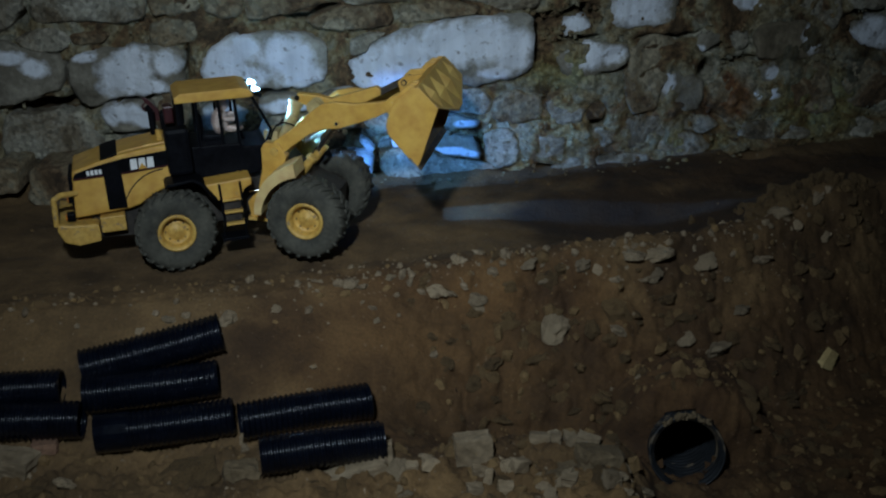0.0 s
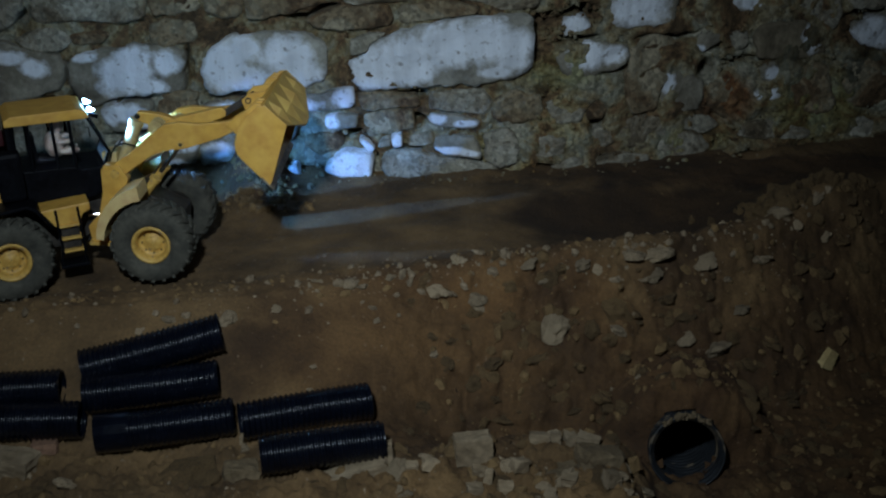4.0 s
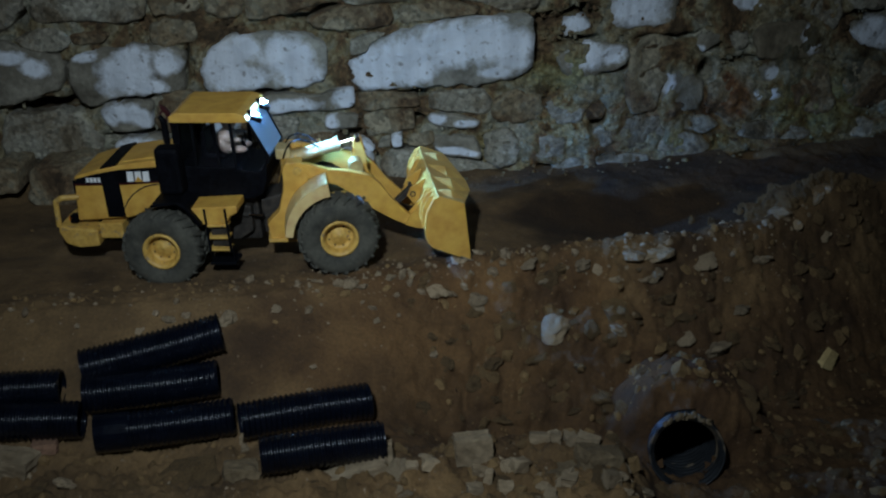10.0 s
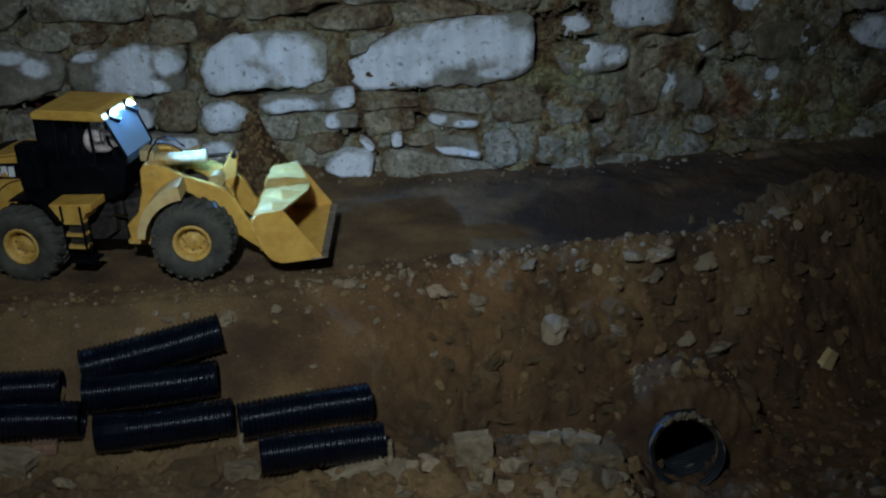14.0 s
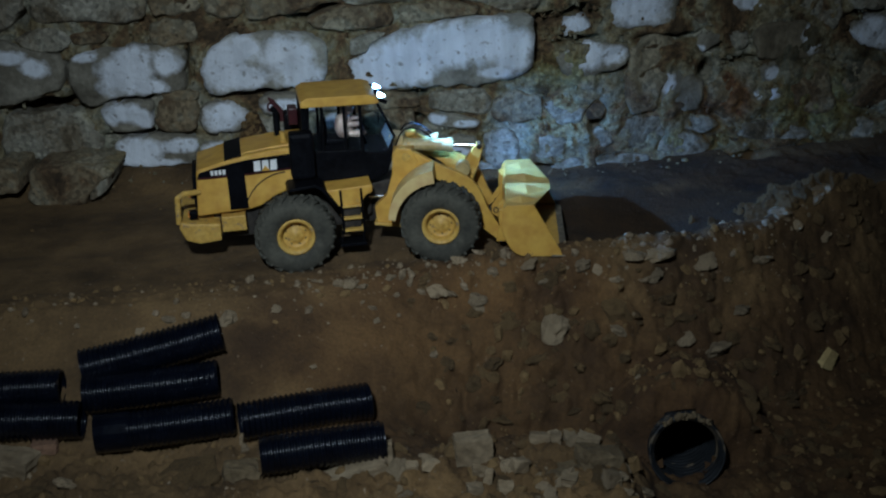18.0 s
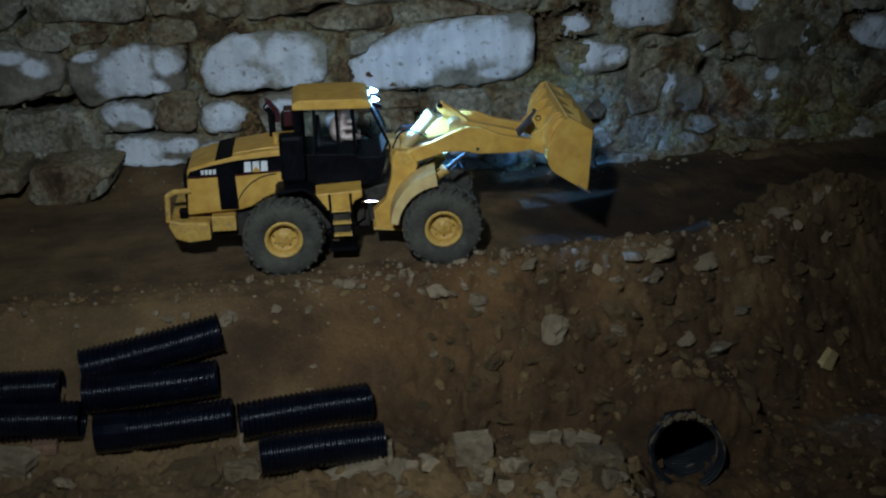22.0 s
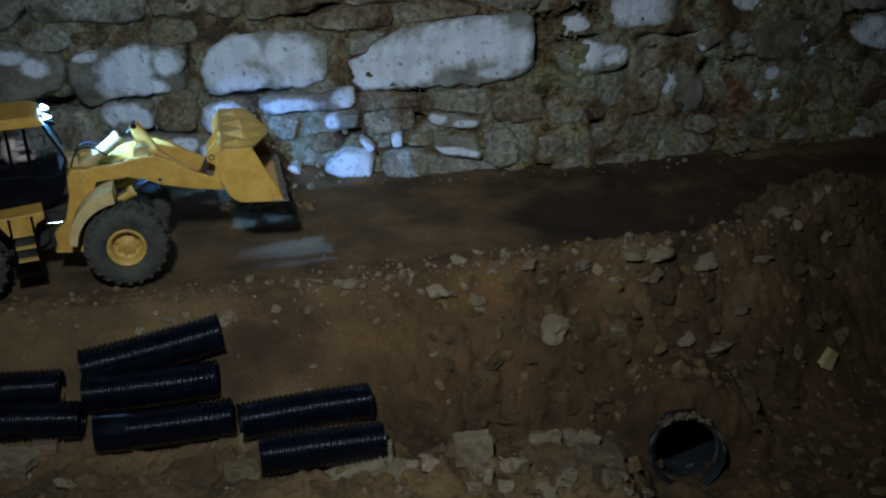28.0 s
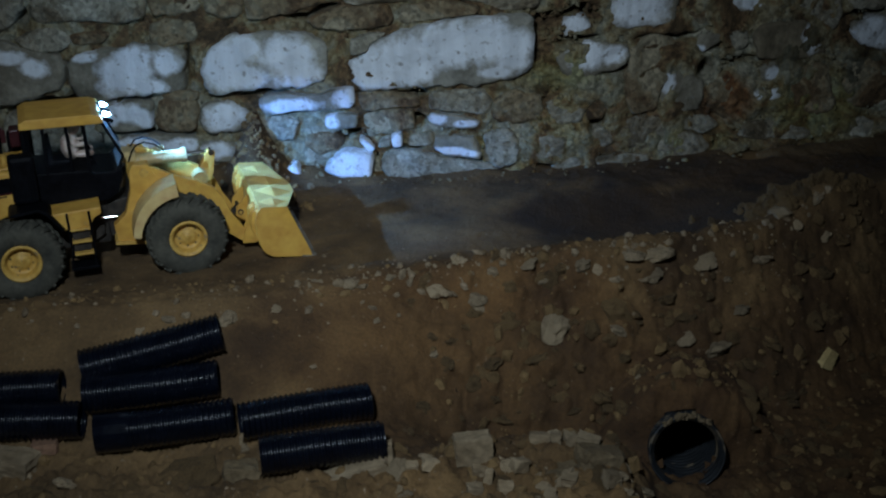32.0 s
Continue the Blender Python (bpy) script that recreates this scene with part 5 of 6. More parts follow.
    part("red_hook", tube(B(), ring, 0.0016, 6), RED, P, "dark red lifting hook")


build_rear()


def build_cab():
    P = LOADER
    W = 0.046
    # lower shell, floor and rear wall
    lower = [(0.028, 0.122), (0.130, 0.116), (0.147, 0.124), (0.1555, 0.145), (0.158, 0.168), (0.146, 0.160), (0.118, 0.161), (0.112, 0.166), (0.028, 0.170)]
    part("cab_shell", prism(B(), lower, -W, W, 0.002), BLACK, P, "black lower cab shell")
    part("cab_rear", box(B(), 0.024, 0.030, -W, W, 0.165, 0.238, 0.001), BLACK, P)
    for side in (-1, 1):
        y = side * (W - 0.002)
        for a, b, r in (((0.0305, 0.168), (0.0335, 0.238), 0.0032), ((0.0535, 0.167), (0.0545, 0.238), 0.0022), ((0.0875, 0.166), (0.0870, 0.238), 0.0022), ((0.1120, 0.160), (0.1110, 0.238), 0.0025)):
            part("pillar", tube(B(), [(a[0], y, a[1]), (b[0], y, b[1])], r, 8), BLACK, P)
        part("front_pillar", tube(B(), [(0.1360, y, 0.238), (0.1610, y * 0.94, 0.181), (0.1450, y, 0.148)], 0.0021, 8), BLACK, P, "black windscreen pillar")
        ya, yb = sorted((side * 0.0440, side * 0.0450))
        part("side_pane", prism(B(), [(0.032, 0.168), (0.033, 0.237), (0.110, 0.237), (0.112, 0.164)], ya, yb, 0.0), GLASS, P, "tinted cab side window")
        part("front_quarter_pane", prism(B(), [(0.112, 0.164), (0.111, 0.237), (0.136, 0.237), (0.159, 0.181), (0.145, 0.150)], ya, yb, 0.0), GLASS, P)
    bm = B()
    for (x0, z0), (x1, z1) in (((0.1365, 0.237), (0.1610, 0.181)), ((0.1610, 0.181), (0.1450, 0.148))):
        d = Vector((z1 - z0, 0, x0 - x1)).normalized() * 0.0009
        vs = [bm.verts.new(p) for p in ((x0, -0.043, z0), (x1, -0.041, z1), (x1, 0.041, z1), (x0, 0.043, z0))]
        ws = [bm.verts.new(v.co + d) for v in vs]
        bm.faces.new(vs)
        bm.faces.new(ws[::-1])
        for i in range(4):
            bm.faces.new((vs[i], ws[i], ws[(i + 1) % 4], vs[(i + 1) % 4]))
    bmesh.ops.recalc_face_normals(bm, faces=bm.faces)
    part("windscreen", bm, GLOW_DUST_GLASS, P, "two-part dusty windscreen, blue LED glow in its tint")
    # roof
    bm = prism(B(), [(0.024, 0.2375), (0.024, 0.246), (0.034, 0.2515), (0.124, 0.2500), (0.136, 0.2460), (0.140, 0.2365), (0.132, 0.2350)], -0.050, 0.050, 0.0)
    bevelled(bm, bm.edges[:], 0.0016, 3)
    part("roof", bm, YELLOW, P, "yellow cab roof with rounded edges")
    # seat, wheel and the plain toy figure
    part("seat", prism(B(), [(0.052, 0.168), (0.056, 0.212), (0.062, 0.212), (0.064, 0.178), (0.090, 0.176), (0.090, 0.168)], -0.017, 0.017, 0.003), BLACK, P)
    bm = B()
    for c, r, s in (((0.090, 0, 0.192), 0.0160, (0.9, 1.15, 1.3)), ((0.096, -0.002, 0.2215), 0.0112, (1, 0.95, 1.15)), ((0.108, -0.012, 0.182), 0.008, (1.9, 0.8, 0.7)), ((0.108, 0.012, 0.182), 0.008, (1.9, 0.8, 0.7)), ((0.104, -0.017, 0.198), 0.006, (2.2, 0.8, 0.7)), ((0.104, 0.017, 0.198), 0.006, (2.2, 0.8, 0.7))):
        bmesh.ops.create_uvsphere(bm, u_segments=14, v_segments=9, radius=r, matrix=Matrix.LocRotScale(c, None, s))
    part("toy_figure", bm, FIGURE, P, "plain pale seated plastic figure", smooth=True)
    part("steering_column", tube(B(), [(0.122, 0, 0.160), (0.112, 0, 0.192)], 0.003, 8), BLACK, P)
    # lamps at the front edge of the roof
    for y, (turn, dip, led) in zip((-0.0285, 0.0240), LAMP_AIMS):
        axis = Vector((math.cos(radians(turn)), math.sin(radians(turn)), -math.tan(radians(dip)))).normalized()
        aim = Matrix.Translation((0.1400, y, 0.2370)) @ axis.to_track_quat("X", "Z").to_matrix().to_4x4()
        bm = B()
        for x0, half, z0, z1 in ((0.0, 0.0059, 0.0022, 0.0030), (0.0, 0.0059, -0.0030, -0.0022), (-0.0012, 0.0059, -0.0030, 0.0030)):
            box(bm, x0, 0.0145 if x0 == 0.0 else 0.0, -half, half, z0, z1, 0.0003)
        for side in (-1, 1):
            ya, yb = sorted((side * 0.0049, side * 0.0059))
            box(bm, 0.0, 0.0145, ya, yb, -0.0022, 0.0022, 0.0002)
        bm.transform(aim)
        box(bm, 0.132, 0.1415, y - 0.005, y + 0.005, 0.2395, 0.2465, 0.0012)
        lamp = part("work_lamp", bm, BLACK, P, "black slotted lamp housing")
        part("lens", rod(B(), (0.1418, y, 0.2432), (0.1512, y + 0.001, 0.2405), 0.0036, 0.0004, sides=18), LED_SIDE, lamp, "bright white LED lens")
        bm = rod(B(), (0.0060, 0, 0), (0.0064, 0, 0), led, led, sides=12)
        bm.transform(aim)
        part("led", bm, LED, lamp, "glaring blue-white LED")
    for side in (-1, 1):
        part("mirror_arm", tube(B(), [(0.132, side * 0.046, 0.222), (0.136, side * 0.060, 0.224), (0.136, side * 0.060, 0.210)], 0.0010, 6), BLACK, P)


build_cab()


def build_front():
    F = part("front_frame", prism(B(), [(0.012, 0.050), (0.060, 0.046), (0.150, 0.050), (0.155, 0.085), (0.095, 0.118), (0.070, 0.150), (0.052, 0.150), (0.040, 0.110), (0.010, 0.104)], -0.024, 0.024, 0.002), IRON, LOADER, "dark front frame")
    for side in (-1, 1):
        ya, yb = sorted((side * 0.034, side * 0.052))
        part("tower_plate", prism(B(), [(0.048, 0.160), (0.054, 0.1685), (0.076, 0.1665), (0.086, 0.146), (0.070, 0.108), (0.056, 0.075), (0.057, 0.048), (0.020, 0.052), (0.017, 0.076), (0.036, 0.094), (0.046, 0.128)], ya, yb, 0.0015), YELLOW, F, "yellow loader tower plate")
        part("tower_boss", rod(B(), (ARM_PIVOT[0], side * 0.050, ARM_PIVOT[1]), (ARM_PIVOT[0], side * 0.0545, ARM_PIVOT[1]), 0.0065), DUSTY, F)
        part("tower_bolt", rod(B(), (0.047, side * 0.051, 0.095), (0.047, side * 0.0535, 0.095), 0.004, sides=10), DUSTY, F)
        ya, yb = sorted((side * 0.022, side * 0.056))
        part("foot_plate", prism(B(), [(0.016, 0.048), (0.064, 0.043), (0.064, 0.048), (0.016, 0.053)], ya, yb, 0.0006), DUSTY, F)
        # quarter mudguard round the wheel
        outer = [(HINGE + r * math.cos(a), 0.0605 + r * math.sin(a)) for a, r in ((radians(172 - 9.5 * i), 0.0785 + 0.0012 * i) for i in range(9))]
        inner = [(HINGE + 0.0675 * math.cos(a), 0.0605 + 0.0675 * math.sin(a)) for a in (radians(172 - 9.5 * i) for i in range(9))]
        ya, yb = sorted((side * 0.050, side * 0.098))
        part("front_fender", prism(B(), outer + inner[::-1], ya, yb, 0.0006), PALE, F, "pale yellow front mudguard")
        web = outer + [(0.080, 0.124), (0.060, 0.100), (0.046, 0.078)]
        ya, yb = sorted((side * 0.052, side * 0.055))
        part("fender_web", prism(B(), web, ya, yb, 0.0), YELLOW, F)
        hose = [(0.050, side * 0.012, 0.160), (0.056, side * 0.014, 0.176), (0.064, side * 0.014, 0.186), (0.076, side * 0.013, 0.189), (0.090, side * 0.012, 0.184), (0.104, side * 0.010, 0.172)]
        part("hose", tube(B(), hose, 0.0013, 8), HOSE, F, "dark hydraulic hose")
    part("front_axle", rod(B(), (HINGE, -0.066, 0.0605), (HINGE, 0.066, 0.0605), 0.013), IRON, F)
    part("tower_cross", box(B(), 0.046, 0.078, -0.034, 0.034, 0.140, 0.160, 0.003), YELLOW, F)
    part("valve_block", box(B(), 0.040, 0.062, -0.012, 0.020, 0.160, 0.176, 0.002), CREAM, F)
    return F


FRONT = build_front()


def build_arms():
    outline = [(-0.012, 0.000), (-0.006, 0.010), (0.010, 0.015), (0.040, 0.021), (0.072, 0.032), (0.098, 0.038), (0.120, 0.033), (0.145, 0.020), (0.180, 0.009), (0.1965, 0.006), (0.1985, -0.003), (0.190, -0.009), (0.165, -0.010), (0.138, -0.008), (0.108, -0.005), (0.090, 0.001), (0.062, 0.004), (0.028, -0.003), (0.0, -0.010), (-0.010, -0.008)]
    arms = part("lift_arm", prism(B(), outline, -0.0495, -0.0400, 0.0014), YELLOW, LOADER, "curved yellow lift arm")
    other = part("lift_arm", prism(B(), outline, 0.0400, 0.0495, 0.0014), YELLOW, LOADER, "curved yellow lift arm")
    part("cross_tube", rod(B(), (LEVER_PIN[0], -0.041, LEVER_PIN[1]), (LEVER_PIN[0], 0.041, LEVER_PIN[1]), 0.010), CREAM, arms)
    part("pivot_cheek", prism(B(), [(0.080, 0.014), (0.112, 0.010), (0.104, 0.034), (0.092, 0.036)], 0.008, 0.013, 0.001), YELLOW, arms)
    collar = part("pivot_collar", rod(B(), (0.080, -0.034, 0.036), (0.080, -0.010, 0.036), 0.0095, sides=20), CREAM, arms, "cream ringed collar between the arms")
    for y in (-0.034, -0.024, -0.014):
        part("collar_ring", rod(B(), (0.080, y - 0.0012, 0.036), (0.080, y + 0.0012, 0.036), 0.0108, sides=20), CREAM, collar)
    part("pivot_cheek", prism(B(), [(0.080, 0.014), (0.112, 0.010), (0.104, 0.034), (0.092, 0.036)], -0.013, -0.008, 0.001), YELLOW, arms)
    for ob, y in ((arms, -0.0495), (other, 0.0495)):
        s = math.copysign(1, y)
        for x, z, r in ((LIFT_PIN[0], LIFT_PIN[1], 0.0052), (ARM_LENGTH, 0.0, 0.0062), (0.0, 0.0, 0.0060)):
            part("pin", rod(B(), (x, y - s * 0.002, z), (x, y + s * 0.0022, z), r, sides=16), DUSTY, ob)
            part("pin_head", rod(B(), (x, y + s * 0.0018, z), (x, y + s * 0.0030, z), r * 0.5, sides=10), IRON, ob)
    lever = part("bellcrank", prism(B(), [(-0.006, 0.056), (0.006, 0.056), (0.0125, 0.026), (0.013, 0.004), (0.052, -0.058), (0.049, -0.066), (0.041, -0.068), (0.036, -0.062), (-0.008, -0.010), (-0.012, 0.010)], -0.0065, 0.0065, 0.0015), YELLOW, LOADER, "yellow bellcrank lever between the arms")
    part("lever_pin", rod(B(), (0, -0.0085, LEVER_TOP), (0, 0.0085, LEVER_TOP), 0.0042), CHROME, lever)
    link = part("tilt_link", prism(B(), [(-0.004, -0.0045), (LINK_LENGTH + 0.004, -0.0045), (LINK_LENGTH + 0.004, 0.0045), (-0.004, 0.0045)], -0.0055, 0.0055, 0.0012), IRON, LOADER)
    barrel = part("tilt_cylinder", rod(B(), (-0.006, 0, 0), (0.066, 0, 0), 0.0096, sides=18), CREAM, LOADER, "cream tilt cylinder barrel", smooth=False)
    part("gland", rod(B(), (0.061, 0, 0), (0.069, 0, 0), 0.0112, sides=18), CREAM, barrel)
    part("gland", rod(B(), (-0.006, 0, 0), (-0.001, 0, 0), 0.0108, sides=18), CREAM, barrel)
    part("base_lug", rod(B(), (0, -0.009, 0), (0, 0.009, 0), 0.005, sides=12), DUSTY, barrel)
    piston = part("tilt_rod", rod(B(), (-0.055, 0, 0), (0.0, 0, 0), 0.0032), CHROME, LOADER, "chrome tilt cylinder rod")
    lifts = []
    for y in (-0.031, 0.031):
        c = part("lift_cylinder", rod(B(), (-0.004, y, 0), (0.054, y, 0), 0.0072, sides=16), DUSTY, LOADER, "yellow lift cylinder barrel")
        part("gland", rod(B(), (0.050, y, 0), (0.056, y, 0), 0.0084, sides=16), DUSTY, c)
        part("feed_pipe", tube(B(), [(0.004, y - 0.006, 0.007), (0.046, y - 0.006, 0.007), (0.050, y, 0.005)], 0.0013, 6), IRON, c)
        r = part("lift_rod", rod(B(), (-0.060, y, 0), (0.002, y, 0), 0.0033), CHROME, LOADER, "chrome lift cylinder rod")
        lifts.append((c, r))
    return arms, other, lever, link, barrel, piston, lifts


ARMS, ARMS_FAR, LEVER, LINK, TILT_BARREL, TILT_ROD, LIFTS = build_arms()


def build_bucket():
    side = [(0.090, -0.009), (0.082, -0.0105), (0.036, -0.0102), (0.028, -0.0090), (0.020, -0.0050), (0.0135, 0.0015), (0.008, 0.0115), (0.0035, 0.025), (0.0005, 0.040), (0.001, 0.062), (0.008, 0.070), (0.047, 0.071), (0.088, -0.002)]
    half = 0.106
    bucket = part("bucket", prism(B(), side, -half - 0.0015, -half + 0.002, 0.0008), YELLOW, LOADER, "yellow loading bucket with dusty scratched side plates")
    part("side_plate", prism(B(), side, half - 0.002, half + 0.0015, 0.0008), YELLOW, bucket)
    # curved shell: floor, heel and back
    curve = [(0.088, -0.0085), (0.034, -0.0095), (0.020, -0.003), (0.008, 0.014), (0.002, 0.038), (0.003, 0.060), (0.009, 0.069)]
    inner = [(0.012, 0.066), (0.006, 0.058), (0.005, 0.038), (0.011, 0.016), (0.022, 0.001), (0.035, -0.0065), (0.088, -0.0065)]
    part("shell", prism(B(), curve + inner, -half + 0.001, half - 0.001, 0.0), YELLOW, bucket, "curved yellow bucket shell")
    # spill plate over the mouth, drawn forward in the middle
    bm = B()
    rear = [(0.006, y, 0.0690) for y in (-half, -0.03, 0.03, half)]
    lip = [(0.047, -half, 0.0712), (0.0745, -0.018, 0.0655), (0.0745, 0.018, 0.0655), (0.047, half, 0.0712)]
    top = [bm.verts.new(p) for p in rear], [bm.verts.new(p) for p in lip]
    low = [bm.verts.new((x, y, z - 0.0025)) for x, y, z in rear], [bm.verts.new((x, y, z - 0.0025)) for x, y, z in lip]
    for i in range(3):
        bm.faces.new((top[0][i], top[1][i], top[1][i + 1], top[0][i + 1]))
        bm.faces.new((low[0][i], low[0][i + 1], low[1][i + 1], low[1][i]))
        bm.faces.new((top[1][i], low[1][i], low[1][i + 1], top[1][i + 1]))
        bm.faces.new((top[0][i + 1], low[0][i + 1], low[0][i], top[0][i]))
    for i in (0, 3):
        bm.faces.new((top[0][i], low[0][i], low[1][i], top[1][i]))
    bmesh.ops.recalc_face_normals(bm, faces=bm.faces)
    part("spill_plate", bm, LAMPLIT_YELLOW, bucket, "folded yellow spill plate, lightened as if lamplit")
    # folded diamond ridges on the spill plate
    for y in (-0.078, -0.026, 0.026, 0.078):
        bm = B()
        slack = max(abs(y) - 0.018, 0) / 0.088
        reach = 0.0735 - 0.026 * slack
        z1 = 0.0655 + 0.0057 * slack
        mid = 0.008 + (reach - 0.008) * 0.5
        vs = [bm.verts.new(p) for p in ((0.008, y, 0.0688), (mid, y - 0.025, 0.0672), (reach, y, z1 - 0.0006), (mid, y + 0.025, 0.0672), (mid - 0.004, y, 0.0752))]
        for q in ((0, 1, 4), (1, 2, 4), (2, 3, 4), (3, 0, 4), (3, 2, 1, 0)):
            bm.faces.new([vs[i] for i in q])
        bmesh.ops.recalc_face_normals(bm, faces=bm.faces)
        part("ridge", bm, LAMPLIT_YELLOW, bucket, "folded yellow diamond ridge")
    # upright stiffeners on the back
    for y in (-0.092, -0.074, -0.062, 0.062, 0.074, 0.092):
        part("stiffener", prism(B(), [(0.004, 0.064), (-0.0035, 0.058), (-0.0045, 0.042), (-0.001, 0.026), (0.006, 0.012), (0.012, 0.012), (0.006, 0.040)], y - 0.0022, y + 0.0022, 0.0008), YELLOW, bucket)
    part("cutting_edge", prism(B(), [(0.074, -0.0112), (0.098, -0.0100), (0.098, -0.0088), (0.074, -0.0078)], -half - 0.002, half + 0.002, 0.0004), WORN, bucket, "bare worn steel cutting edge")
    for y in (-0.0525, -0.037, 0.037, 0.0525):
        part("hinge_bracket", prism(B(), [(-0.008, -0.008), (0.010, -0.007), (0.022, -0.004), (0.008, 0.018), (0.003, 0.040), (-0.006, 0.010)], y - 0.0016, y + 0.0016, 0.0006), YELLOW, bucket)
    for y in (-0.0215, 0.0215):
        part("link_bracket", prism(B(), [(-0.015, 0.026), (-0.015, 0.040), (0.001, 0.062), (0.003, 0.038), (0.004, 0.016)], y - 0.002, y + 0.002, 0.0006), YELLOW, bucket)
        s = math.copysign(1, y)
        part("pin_ring", rod(B(), (LINK_PIN[0], y, LINK_PIN[1]), (LINK_PIN[0], y + s * 0.0040, LINK_PIN[1]), 0.0046, sides=16), IRON, bucket)
        part("pin_cap", rod(B(), (LINK_PIN[0], y, LINK_PIN[1]), (LINK_PIN[0], y + s * 0.0046, LINK_PIN[1]), 0.0028, sides=12), DUSTY, bucket)
    part("link_bar", rod(B(), (LINK_PIN[0], -0.022, LINK_PIN[1]), (LINK_PIN[0], 0.022, LINK_PIN[1]), 0.003), IRON, bucket)
    return bucket


BUCKET = build_bucket()


